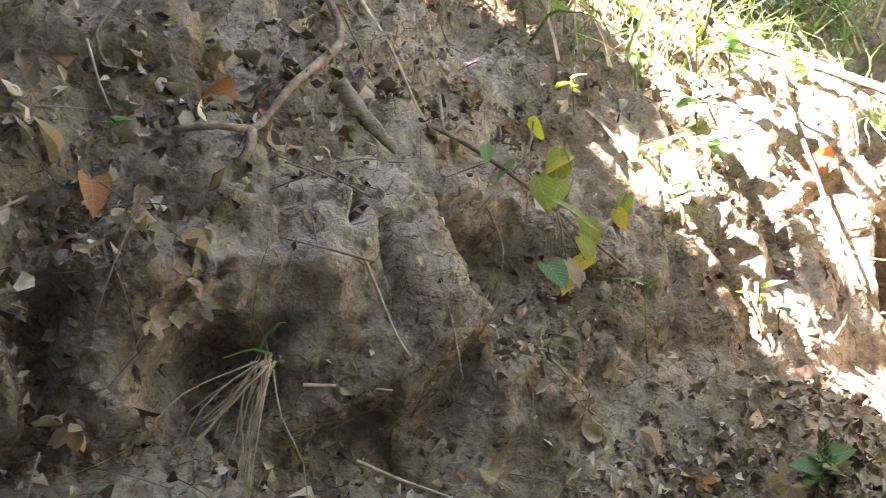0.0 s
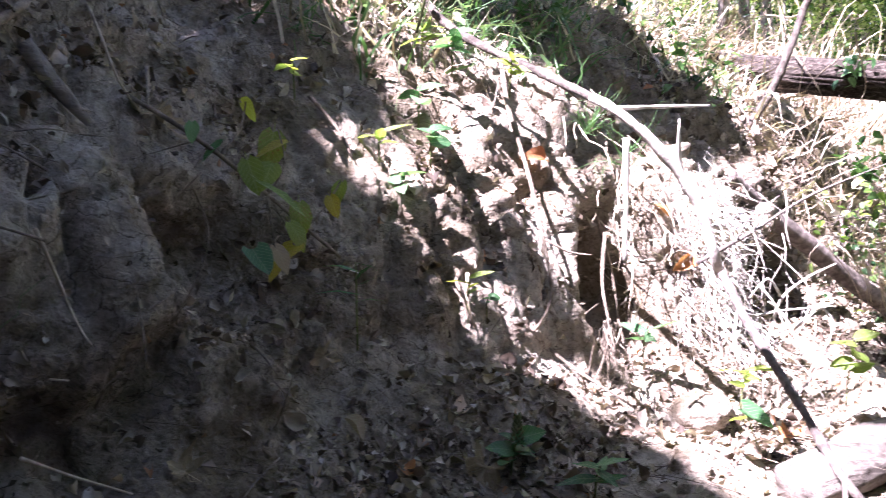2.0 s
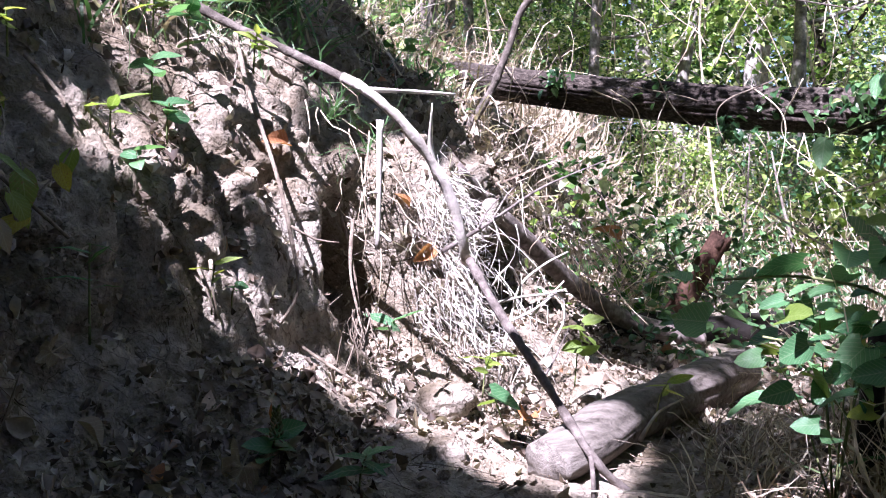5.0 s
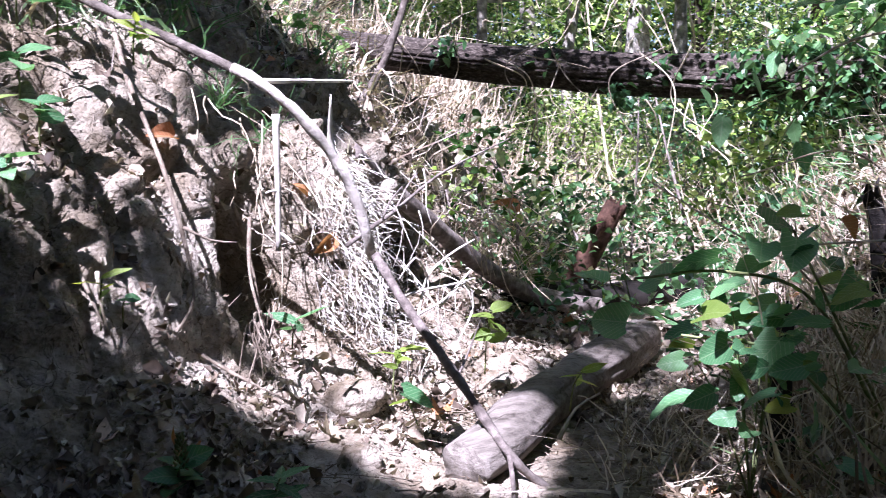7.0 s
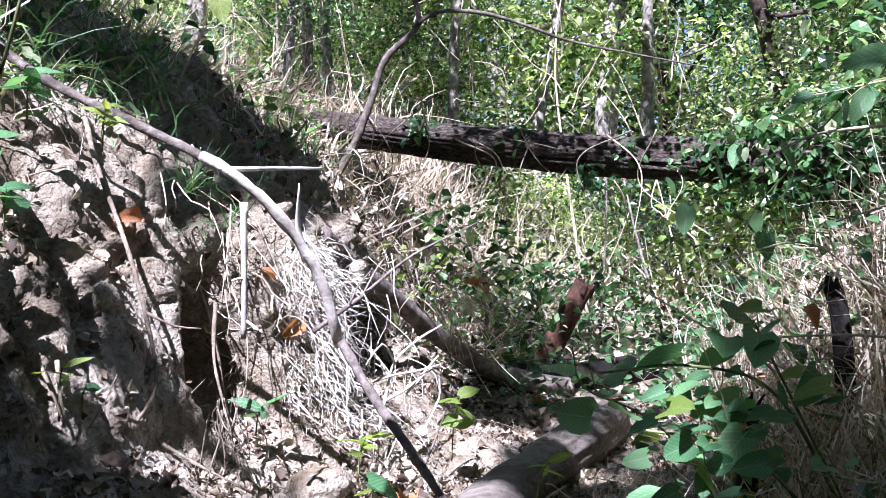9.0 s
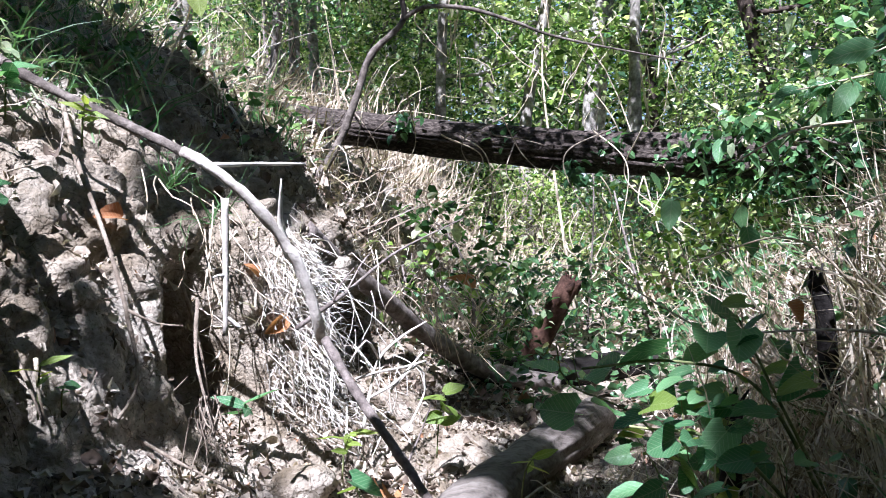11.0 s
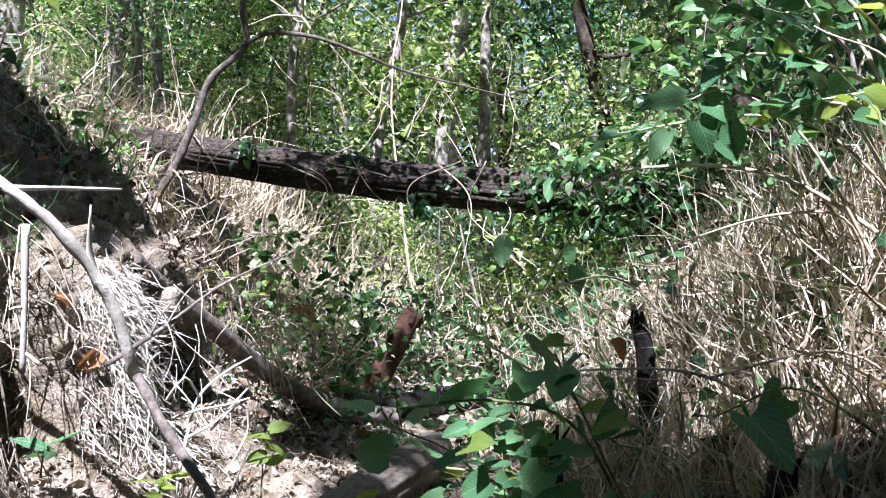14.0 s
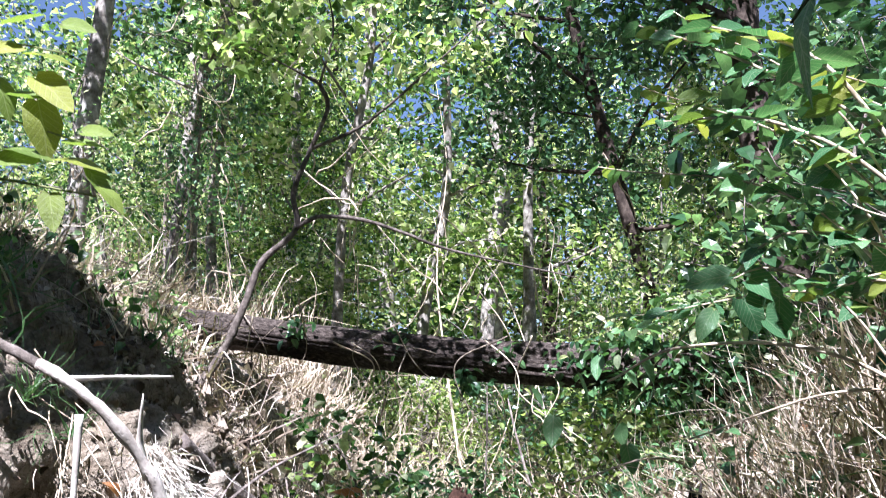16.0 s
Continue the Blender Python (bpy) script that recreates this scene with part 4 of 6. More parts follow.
stick("dead_twig", [(1.695, 2.618, 0.50), (1.732, 2.638, 0.604), (1.772, 2.647, 0.704), (1.848, 2.638, 0.767), (1.941, 2.632, 0.811)], 0.0055, 0.003, BONE, "bleached forking twig at the sunlit bank's foot", "twig",
      [([(1.727, 2.628, 0.591), (1.818, 2.622, 0.63), (1.927, 2.633, 0.713)], 0.005, 0.003), ([(1.681, 2.63, 0.652), (1.759, 2.629, 0.667), (1.839, 2.615, 0.674), (1.918, 2.603, 0.689)], 0.005, 0.003),
       ([(1.772, 2.647, 0.704), (1.699, 2.595, 0.773), (1.642, 2.595, 0.712)], 0.004, 0.003), ([(1.801, 2.629, 0.602), (1.889, 2.615, 0.674), (1.929, 2.627, 0.596), (1.842, 2.606, 0.47)], 0.004, 0.003)], 7, 0.02, 0.15, 0.3, 16)
stick("propped_stick", [(1.515, 2.50, 0.80), (1.54, 2.36, 0.66), (1.59, 2.24, 0.52), (1.63, 2.14, 0.40), (1.65, 2.04, 0.31), (1.73, 2.02, 0.22), (1.86, 1.97, 0.12)], 0.0135, 0.011, BARK_STICK,
      "knotty dark stick propped against the bank", "stick", [([(1.65, 2.04, 0.31), (1.62, 1.98, 0.24), (1.59, 1.94, 0.12)], 0.008, 0.005), ([(1.60, 2.20, 0.49), (1.68, 2.28, 0.52), (1.78, 2.36, 0.60)], 0.004, 0.002)], 9, 0.02, 0.2, 0.4, 6)
stick("hanging_root", [(0.97, 3.25, 1.56), (0.96, 3.01, 1.34), (0.99, 2.88, 1.16), (1.01, 2.77, 1.00), (1.03, 2.74, 0.87), (1.04, 2.70, 0.75), (1.02, 2.66, 0.68), (0.97, 2.64, 0.62)], 0.0085, 0.005, ROOT,
      "thin brown root hanging down the bare bank", "root", [([(1.03, 2.74, 0.90), (1.10, 2.72, 0.86), (1.17, 2.70, 0.85)], 0.005, 0.002)], seed=8)
stick("bleached_stick", [(1.20, 2.42, 1.20), (1.205, 2.44, 1.02), (1.207, 2.46, 0.84)], 0.0085, 0.0075, BONE, "bleached white stick hanging in front of the bank", "stick",
      [([(1.207, 2.455, 0.89), (1.225, 2.45, 0.875), (1.24, 2.44, 0.86)], 0.006, 0.005), ([(1.205, 2.44, 1.0), (1.185, 2.44, 1.0), (1.17, 2.44, 0.995)], 0.004, 0.003)], seed=9)
stick("surface_root", [(-0.432, 1.420, 1.230), (-0.420, 1.392, 1.236), (-0.352, 1.420, 1.240), (-0.309, 1.470, 1.235), (-0.309, 1.580, 1.275), (-0.287, 1.635, 1.329), (-0.259, 1.725, 1.385), (-0.227, 1.805, 1.439), (-0.232, 1.860, 1.491), (-0.259, 1.885, 1.553), (-0.303, 2.000, 1.630)],
      0.007, 0.0105, ROOT, "grey-brown bent root lying on the bank", "root", [([(-0.309, 1.470, 1.233), (-0.303, 1.450, 1.201), (-0.324, 1.430, 1.165)], 0.012, 0.009)], seed=10)
stick("bark_strip", [(-0.222, 1.78, 1.36), (-0.175, 1.805, 1.285), (-0.111, 1.83, 1.20)], 0.022, 0.008, WOOD_PALE, "weathered strip of wood half sunk in the bank", "wood", rough=0.5, seed=12)

def loose_stalk(pts, r0, lab):
    stick("dry_stalk", pts, r0, r0 * 0.5, STRAW if "pale" in lab or "straw" in lab else ROOT, lab, "stalk", sides=6, seed=int(1000 * r0), group="loose stalks")


for pts, r0, lab in (([(-0.257, 2.164, 1.623), (-0.145, 2.00, 1.455), (-0.075, 1.93, 1.301), (-0.039, 1.96, 1.238)], 0.005, "dry straw-coloured stalk leaning on the bank"),
                     ([(-0.72, 1.58, 1.544), (-0.612, 1.436, 1.422), (-0.582, 1.42, 1.333), (-0.562, 1.425, 1.274)], 0.004, "dry straw-coloured stalk leaning on the bank"),
                     ([(-0.113, 1.49, 0.993), (-0.092, 1.53, 0.905), (-0.064, 1.53, 0.829), (-0.035, 1.52, 0.785)], 0.004, "dry pale stalk on the bank"),
                     ([(-0.456, 1.145, 0.790), (-0.434, 1.20, 0.838), (-0.406, 1.25, 0.879)], 0.005, "short brown twig against the bank"),
                     ([(-0.225, 1.44, 0.752), (-0.152, 1.478, 0.741), (-0.070, 1.50, 0.727)], 0.004, "pale straw lying across the bank"),
                     ([(-0.12, 1.40, 0.62), (-0.05, 1.45, 0.57), (0.04, 1.47, 0.53)], 0.004, "pale straw on the bank's foot"),
                     ([(0.04, 2.02, 1.12), (0.10, 1.98, 0.96), (0.06, 1.9, 0.82)], 0.003, "thin dry rootlet hanging from the bank"),
                     ([(1.22, 2.72, 0.92), (1.20, 2.68, 0.75), (1.22, 2.60, 0.55)], 0.006, "thin brown root hanging down the bank")):
    loose_stalk(pts, r0, lab)
for pts, r0, lab in (([(0.70, 2.58, 0.86), (0.73, 2.50, 0.76), (0.76, 2.48, 0.66)], 0.006, "thin brown stalk in the bank"),
                     ([(0.62, 2.84, 1.35), (0.66, 2.72, 1.18), (0.70, 2.66, 1.04)], 0.006, "thin brown root hanging down the bank"),
                     ([(1.69, 1.88, 0.38), (1.76, 1.90, 0.44), (1.83, 1.89, 0.47)], 0.005, "pale forked twig on the gully floor"),
                     ([(-0.61, 1.57, 1.53), (-0.60, 1.45, 1.436), (-0.585, 1.455, 1.371)], 0.004, "curved brown twig on the bank"),
                     ([(0.044, 2.34, 1.36), (0.073, 2.30, 1.266), (0.08, 2.10, 1.161)], 0.005, "thin brown root hanging down the bank"),
                     ([(0.306, 2.49, 1.33), (0.382, 2.48, 1.239), (0.424, 2.44, 1.154)], 0.006, "thin brown root across the sunlit bank")):
    loose_stalk(pts, r0, lab)
for pts, r0, lab in (([(-0.063, 2.15, 1.36), (-0.03, 2.0, 1.25)], 0.006, "short brown root in the bank"),
                     ([(1.29, 3.10, 0.96), (1.35, 3.12, 0.77), (1.36, 3.06, 0.57)], 0.006, "thin brown root hanging in the hollow bank"),
                     ([(0.754, 2.53, 0.814), (0.75, 2.47, 0.727), (0.767, 2.48, 0.66)], 0.005, "thin pale stalk on the bank"),
                     ([(1.014, 3.30, 1.54), (1.179, 3.22, 1.45), (1.363, 3.25, 1.32)], 0.006, "thin brown twig under the fallen branch"),
                     ([(0.95, 2.75, 0.62), (1.10, 2.66, 0.50), (1.25, 2.55, 0.40)], 0.007, "thin brown stick at the bank's foot")):
    loose_stalk(pts, r0, lab)


# ---- plants with leaves that can be told apart ----
LEAF_SHAPES = {k: [leaf_shape(1, w, s, fold, arch, seed=i) for i, (fold, arch) in enumerate(((0.25, 0.12), (0.1, 0.3), (0.35, 0.05)))]
               for k, (w, s) in {"oval": (0.32, "oval"), "heart": (0.42, "heart"), "lance": (0.15, "lance"), "narrow": (0.05, "lance")}.items()}
_leaf_meshes = {}


def leaf_mesh(shape, k, mat):
    key = (shape, k, mat.name)
    if key not in _leaf_meshes:
        _leaf_meshes[key] = mesh_data("leaf", *LEAF_SHAPES[shape][k], mat)
    return _leaf_meshes[key]


def leaf_pose(at, way, normal, length):
    """A leaf from its stalk at a place, along way, its upper side towards normal."""
    x = Vector(way).normalized()
    y = Vector(normal).cross(x).normalized()
    m = Matrix((x, y, x.cross(y))).transposed().to_4x4()
    return Matrix.Translation(at) @ m @ Matrix.Scale(length, 4)


def plant(name, stems, leaves, label, category, stem_mat, group=""):
    """stems: (points, r0, r1) each. leaves: (place, way, length, shape, material) each."""
    ob = thing(name, label, category, stems[0][0][0], group)
    for pts, a, b in stems:
        part("stem", mesh_data("stem", *tube(pts, a, b, 6, 0.03, 0.1, 2), stem_mat), ob)
    r = np.random.default_rng(len(leaves) + int(100 * abs(stems[0][0][0][0])))
    for k, (at, way, L, shape, mat) in enumerate(leaves):
        up = Vector((0.1, -0.45, 0.9)) + Vector(r.normal(0, 0.45, 3))
        part("leaf", leaf_mesh(shape, int(r.integers(0, 3)), mat), ob, "", leaf_pose(at, way, up, L))
    return ob


vine_leaves = []
r_vine = np.random.default_rng(5)
for at, L, mat, shape in (((0.17, 2.08, 1.27), .075, LIME_LEAF, "oval"), ((0.08, 1.92, 1.21), .05, GREEN_LEAF, "oval"), ((0.14, 1.96, 1.17), .065, GREEN_LEAF, "oval"), ((0.24, 2.10, 1.20), .11, YELLOW_LEAF, "oval"),
                         ((0.27, 2.08, 1.175), .085, YELLOW_LEAF, "oval"), ((0.19, 1.98, 1.13), .09, LIME_LEAF, "oval"), ((0.24, 2.03, 1.12), .09, LIME_LEAF, "oval"), ((0.22, 1.94, 1.08), .14, LIME_LEAF, "lance"),
                         ((0.40, 2.16, 1.08), .075, LIME_LEAF, "oval"), ((0.37, 2.12, 1.045), .06, YELLOW_LEAF, "oval"), ((0.30, 2.05, 1.03), .085, YELLOW_LEAF, "oval"), ((0.28, 2.02, 0.985), .075, LIME_LEAF, "oval"),
                         ((0.21, 1.87, 0.93), .075, GREEN_LEAF, "heart"), ((0.29, 2.01, 0.93), .10, YELLOW_LEAF, "heart"), ((0.25, 1.95, 0.935), .07, DEAD_TAN, "oval")):
    a = r_vine.uniform(-0.9, 0.9)
    vine_leaves.append((at, (math.sin(a) * 0.8, -0.25, -0.75 + r_vine.uniform(0, 0.5)), L, shape, mat))
plant("leafy_vine", [([(-0.06, 1.95, 1.27), (0.04, 1.91, 1.21), (0.13, 1.97, 1.14), (0.23, 2.02, 1.05), (0.31, 2.10, 0.97), (0.39, 2.22, 0.89)], 0.006, 0.004), ([(0.13, 1.97, 1.14), (0.17, 2.02, 1.20), (0.18, 2.08, 1.28)], 0.003, 0.002), ([(0.23, 2.02, 1.05), (0.27, 2.04, 1.12), (0.25, 2.1, 1.21)], 0.003, 0.002),
                     ([(0.31, 2.10, 0.97), (0.36, 2.12, 1.02), (0.40, 2.16, 1.09)], 0.003, 0.002), ([(0.23, 2.02, 1.05), (0.24, 1.97, 1.0), (0.25, 1.95, 0.93)], 0.003, 0.002)],
      vine_leaves, "woody vine with yellow-green turning leaves hanging from the bank", "vine", ROOT)


def sprig(at, height, n, L, shape, mat, label, seed, lean=(0.0, -0.06), name="weed", spread_z=0.15, spiral=2.4):
    """A small upright plant with n leaves round its tip."""
    r = np.random.default_rng(seed)
    x, y, z = at
    top = (x + lean[0], y + lean[1], z + height)
    leaves = []
    for k in range(n):
        t = 1 - 0.6 * k / n
        p = (x + lean[0] * t, y + lean[1] * t, z + height * t)
        a = k * spiral + r.uniform(-0.3, 0.3)
        leaves.append((p, (math.cos(a), math.sin(a), spread_z + r.uniform(-0.3, 0.3)), L * r.uniform(0.75, 1.2), shape, mat))
    return plant(name, [([(x, y, z - 0.03), (x + lean[0] * 0.3, y + lean[1] * 0.3, z + height * 0.5), top], 0.003, 0.002)], leaves, label, "plant", LIME_STEM, "small plants of the bank")


LIME_STEM = bark_material("green_stem", (0.10, 0.14, 0.05), (0.17, 0.20, 0.08), (0.27, 0.27, 0.13), 30, (1, 1, 1), 0.1)
for k, (at, h, n, L, shape, mat, lab) in enumerate((
        ((0.43, 2.20, 0.68), .20, 6, .10, "narrow", GREEN_LEAF, "seedling with narrow spreading green leaves"),
        ((0.75, 2.50, 0.70), .11, 4, .07, "lance", LIME_LEAF, "small seedling with light green leaves"),
        ((0.50, 2.49, 1.16), .06, 4, .09, "lance", LIME_LEAF, "small plant with light green leaves on the bank"),
        ((0.63, 2.74, 1.28), .09, 4, .10, "oval", GREEN_LEAF, "small plant with broad green leaves on the bank"),
        ((0.66, 2.66, 1.16), .08, 4, .09, "oval", GREEN_LEAF, "small plant with broad green leaves on the bank"),
        ((0.56, 2.50, 1.04), .06, 3, .08, "oval", GREEN_LEAF, "small plant with green leaves on the bank"),
        ((0.27, 2.42, 1.34), .07, 4, .06, "oval", LIME_LEAF, "small plant with yellow-green leaves on the bank"),
        ((0.81, 2.54, 0.70), .05, 4, .04, "oval", GREEN_LEAF, "tiny green seedling on the bank"))):
    sprig(at, h, n, L, shape, mat, lab, 60 + k)
for k, (at, h, n, L, shape, mat, lab) in enumerate((
        ((1.38, 2.84, 0.52), .07, 5, .11, "lance", GREEN_LEAF, "small plant with narrow green leaves on the bank"),
        ((1.66, 2.70, 0.36), .12, 5, .10, "lance", LIME_LEAF, "small plant with yellow-green leaves in the sun"),
        ((2.04, 2.74, 0.36), .20, 6, .09, "oval", LIME_LEAF, "seedling with pale green leaves on the gully floor"),
        ((1.98, 2.2, 0.36), .10, 4, .08, "lance", LIME_LEAF, "seedling with light green leaves on the bare log's side"),
        ((-0.53, 1.42, 1.22), .04, 4, .05, "oval", GREEN_LEAF, "tiny green seedling among dead leaves"),
        ((-0.62, 1.20, 1.04), .04, 4, .05, "oval", GREEN_LEAF, "tiny green seedling among dead leaves"),
        ((0.92, 2.74, 1.38), .09, 9, .06, "lance", LIME_LEAF, "plant with narrow yellow-green leaves beside the fallen branch"),
        ((0.66, 2.95, 1.50), .10, 7, .07, "lance", LIME_LEAF, "plant with narrow yellow-green leaves on the bank's edge"),
        ((0.75, 2.86, 1.46), .10, 6, .09, "oval", GREEN_LEAF, "plant with green leaves on the bank's edge"),
        ((1.0, 2.02, 0.30), .10, 6, .09, "lance", GREEN_LEAF, "low green plant at the bank's foot"))):
    sprig(at, h, n, L, shape, mat, lab, 68 + k)
weed = sprig((0.80, 2.07, 0.34), 0.10, 8, 0.075, "oval", GREEN_LEAF, "green weed with a small flower spike among dead leaves", 90, (0.02, 0.0))
spike = Heap()
for k in range(40):
    t = k / 40
    a = k * 2.4
    o = np.array([0.82 + math.cos(a) * 0.010 * (1.2 - t), 2.07 + math.sin(a) * 0.010 * (1.2 - t), 0.43 + 0.07 * t])
    spike.add(*tube([o, o + [math.cos(a) * 0.004, math.sin(a) * 0.004, 0.004], o + [math.cos(a) * 0.006, math.sin(a) * 0.006, 0.009]], 0.004, 0.002, 4, 0.01, 0, k))
part("flower_spike", spike.data("flower_spike", LIME_STEM), weed, "pale green flower spike")

# the broad-leaved plant that leans out of the grassy bank
broad = [((1.91, 1.58, 0.75), .11), ((1.78, 1.62, 0.79), .13), ((1.66, 1.60, 0.71), .12), ((1.73, 1.55, 0.71), .13), ((1.81, 1.53, 0.72), .10), ((2.08, 1.58, 0.90), .13), ((2.15, 1.50, 0.89), .12),
         ((2.00, 1.53, 0.86), .12), ((1.87, 1.54, 0.84), .13), ((1.63, 1.64, 0.80), .12), ((2.04, 1.47, 0.87), .12), ((1.95, 1.44, 0.66), .11), ((2.0, 1.36, 0.60), .12), ((1.83, 1.46, 0.60), .11), ((2.16, 1.4, 0.78), .11), ((1.75, 1.5, 0.56), .1), ((2.1, 1.62, .8), .1), ((1.92, 1.66, .66), .09)]
r_broad = np.random.default_rng(12)
broad += [((2.0 + r_broad.normal(0, 0.16), 1.5 + r_broad.normal(0, 0.11), 0.64 + r_broad.normal(0, 0.11)), r_broad.uniform(0.05, 0.10)) for _ in range(64)]
plant("broadleaf_plant", [([(2.28, 1.40, 0.40), (2.12, 1.48, 0.72), (1.93, 1.56, 0.80), (1.70, 1.62, 0.80)], 0.006, 0.003), ([(2.28, 1.38, 0.40), (2.16, 1.44, 0.66), (2.06, 1.50, 0.90)], 0.005, 0.003), ([(2.2, 1.38, 0.38), (1.98, 1.46, 0.62), (1.76, 1.54, 0.68)], 0.005, 0.003)],
      [(at, (-0.6 + r_broad.uniform(-0.8, 0.8), 0.1 + r_broad.uniform(-0.8, 0.8), -0.12 + r_broad.uniform(-0.3, 0.3)), L * (0.86 if k < 18 else 0.8), "heart" if k % 3 else "oval", LIME_LEAF if k % 9 == 4 else GREEN_LEAF) for k, (at, L) in enumerate(broad)],
      "broad-leaved green plant leaning over the gully floor", "plant", LIME_STEM)

# low herbs and a budding weed under the broad leaves
r_h = np.random.default_rng(33)
herb_plant = thing("low_herb", "low light-green herb with small toothed leaves", "plant", (2.0, 1.56, 0.35))
for k in range(7):
    tip = (2.0 + r_h.normal(0, 0.10), 1.56 + r_h.normal(0, 0.08), 0.62 + r_h.uniform(0, 0.14))
    part("stem", mesh_data("stem", *tube([(2.0, 1.56, 0.25), (2.0 * 0.5 + tip[0] * 0.5, 1.56 * 0.5 + tip[1] * 0.5, 0.5), tip], 0.003, 0.0015, 5, 0.04, 0.1, k), LIME_STEM), herb_plant)
    for q in range(9):
        at = np.array(tip) + r_h.normal(0, 0.035, 3) - [0, 0, 0.03]
        part("leaf", leaf_mesh("oval", q % 3, LIME_LEAF if q % 3 == 0 else GREEN_LEAF), herb_plant, "", leaf_pose(tuple(at), r_h.normal(0, 1, 3) * [1, 1, 0.3], (0.1 * r_h.normal(), -0.3, 1), r_h.uniform(0.025, 0.05)))
bud = plant("budding_weed", [([(2.10, 1.60, 0.45), (1.98, 1.74, 0.64), (1.86, 1.85, 0.72), (1.84, 1.87, 0.82)], 0.003, 0.002), ([(1.88, 1.83, 0.71), (1.88, 1.85, 0.77), (1.885, 1.86, 0.82)], 0.002, 0.0015)],
            [((1.85 + r_h.normal(0, 0.02), 1.865 + r_h.normal(0, 0.02), 0.70 + 0.007 * k), tuple(r_h.normal(0, 1, 3) * [1, 1, 0.5]), 0.02, "lance", LIME_LEAF) for k in range(18)], "slender budding weed with tiny pale green leaves", "plant", LIME_STEM)

# creeper leaves hanging from the end of the fallen log
r_c = np.random.default_rng(35)
hang = [(2.77, 2.34, 1.19), (2.81, 2.05, 1.33), (2.83, 1.96, 1.27), (2.84, 2.11, 1.16), (2.79, 1.90, 1.41),
        (2.81, 1.77, 1.47), (2.75, 2.20, 1.32), (2.79, 2.14, 1.38), (2.85, 1.84, 1.29), (2.71, 2.38, 1.28),
        (2.80, 1.98, 1.37), (2.81, 2.06, 1.09)]
plant("hanging_creeper", [([(2.95, 1.70, 1.55), (2.84, 1.73, 1.51), (2.85, 1.91, 1.38), (2.85, 2.09, 1.28), (2.77, 2.33, 1.19)], 0.004, 0.002), ([(2.86, 1.93, 1.34), (2.78, 2.05, 1.18), (2.74, 2.13, 1.02)], 0.003, 0.002)],
      [(at, (r_c.uniform(-0.6, 0.6), r_c.uniform(-0.5, 0.5), -0.9), r_c.uniform(0.07, 0.11), "oval", GREEN_LEAF) for at in hang], "creeper with long green leaves hanging below the fallen log", "creeper", LIME_STEM)

# the shrub at the head of the grassy bank
r_sh = np.random.default_rng(14)
shrub_stems = [([(2.75, 0.75, 0.95), (2.62, 0.95, 1.45), (2.46, 1.22, 1.60), (2.44, 1.42, 1.50)], 0.008, 0.003), ([(2.7, 0.7, 1.0), (2.5, 0.95, 1.6), (2.38, 1.2, 1.85), (2.38, 1.55, 1.95)], 0.008, 0.003),
               ([(2.8, 0.8, 0.95), (2.62, 1.2, 1.3), (2.52, 1.6, 1.36), (2.52, 1.88, 1.28)], 0.007, 0.003), ([(2.6, 0.6, 1.0), (2.3, 0.85, 1.6), (2.2, 1.0, 1.9), (2.25, 1.3, 2.1)], 0.008, 0.003),
               ([(2.7, 0.7, 1.0), (2.55, 1.0, 1.75), (2.45, 1.3, 2.05), (2.4, 1.6, 2.25)], 0.007, 0.003), ([(2.6, .6, 1.0), (2.35, 0.9, 1.4), (2.4, 1.15, 1.45)], 0.006, 0.003)]
for k in range(10):
    tip = (r_sh.uniform(2.25, 2.75), r_sh.uniform(0.95, 1.95), r_sh.uniform(1.25, 2.45))
    foot = (2.75 + r_sh.uniform(-0.1, 0.3), 0.7 + r_sh.uniform(-0.1, 0.3), 0.95)
    shrub_stems.append(([foot, tuple((np.array(foot) + tip) / 2 + [0, -0.1, 0.25]), tip], 0.006, 0.002))
shrub_leaves = []
for pts, _, _ in shrub_stems:
    line = smooth_line(pts, 0.03)
    for p in line[len(line) // 2:]:
        if p[2] < 1.38 or r_sh.uniform() < 0.05:
            continue
        a = r_sh.uniform(0, 6.28)
        shrub_leaves.append((tuple(p), (math.cos(a), math.sin(a), r_sh.uniform(-0.6, 0.2)), r_sh.uniform(0.055, 0.095), "oval", (GREEN_LEAF, GREEN_LEAF, LIME_LEAF)[int(r_sh.integers(0, 3))]))
plant("leafy_shrub", shrub_stems, shrub_leaves, "green leafy shrub with pale stems on the grassy bank", "shrub", STRAW)
glossy = [((2.359, 1.349, 1.505), (-0.35, 0.45, -0.1), .11), ((2.40, 1.34, 1.45), (0.2, -0.2, -0.6), .09), ((2.461, 1.283, 1.445), (0.1, 0.1, -0.6), .10), ((2.42, 1.33, 1.50), (0.35, -0.3, -0.3), .10), ((2.33, 1.38, 1.42), (-0.3, 0.2, -0.5), .08), ((2.44, 1.31, 1.40), (0.3, -0.2, -0.3), .07)]
sunny = thing("leafy_twig", "twig with broad glossy green leaves full in the sun", "twig", (2.62, 1.05, 1.35))
part("stem", mesh_data("stem", *tube([(2.66, 1.0, 1.05), (2.56, 1.15, 1.40), (2.45, 1.28, 1.52), (2.36, 1.36, 1.49)], 0.005, 0.002, 6, 0.03, 0.1, 5), STRAW), sunny)
for k, (at, way, L) in enumerate(glossy):
    part("leaf", leaf_mesh("heart" if k % 2 else "oval", k % 3, GREEN_LEAF), sunny, "", leaf_pose(at, way, (-0.75, -0.55, 0.55), L))
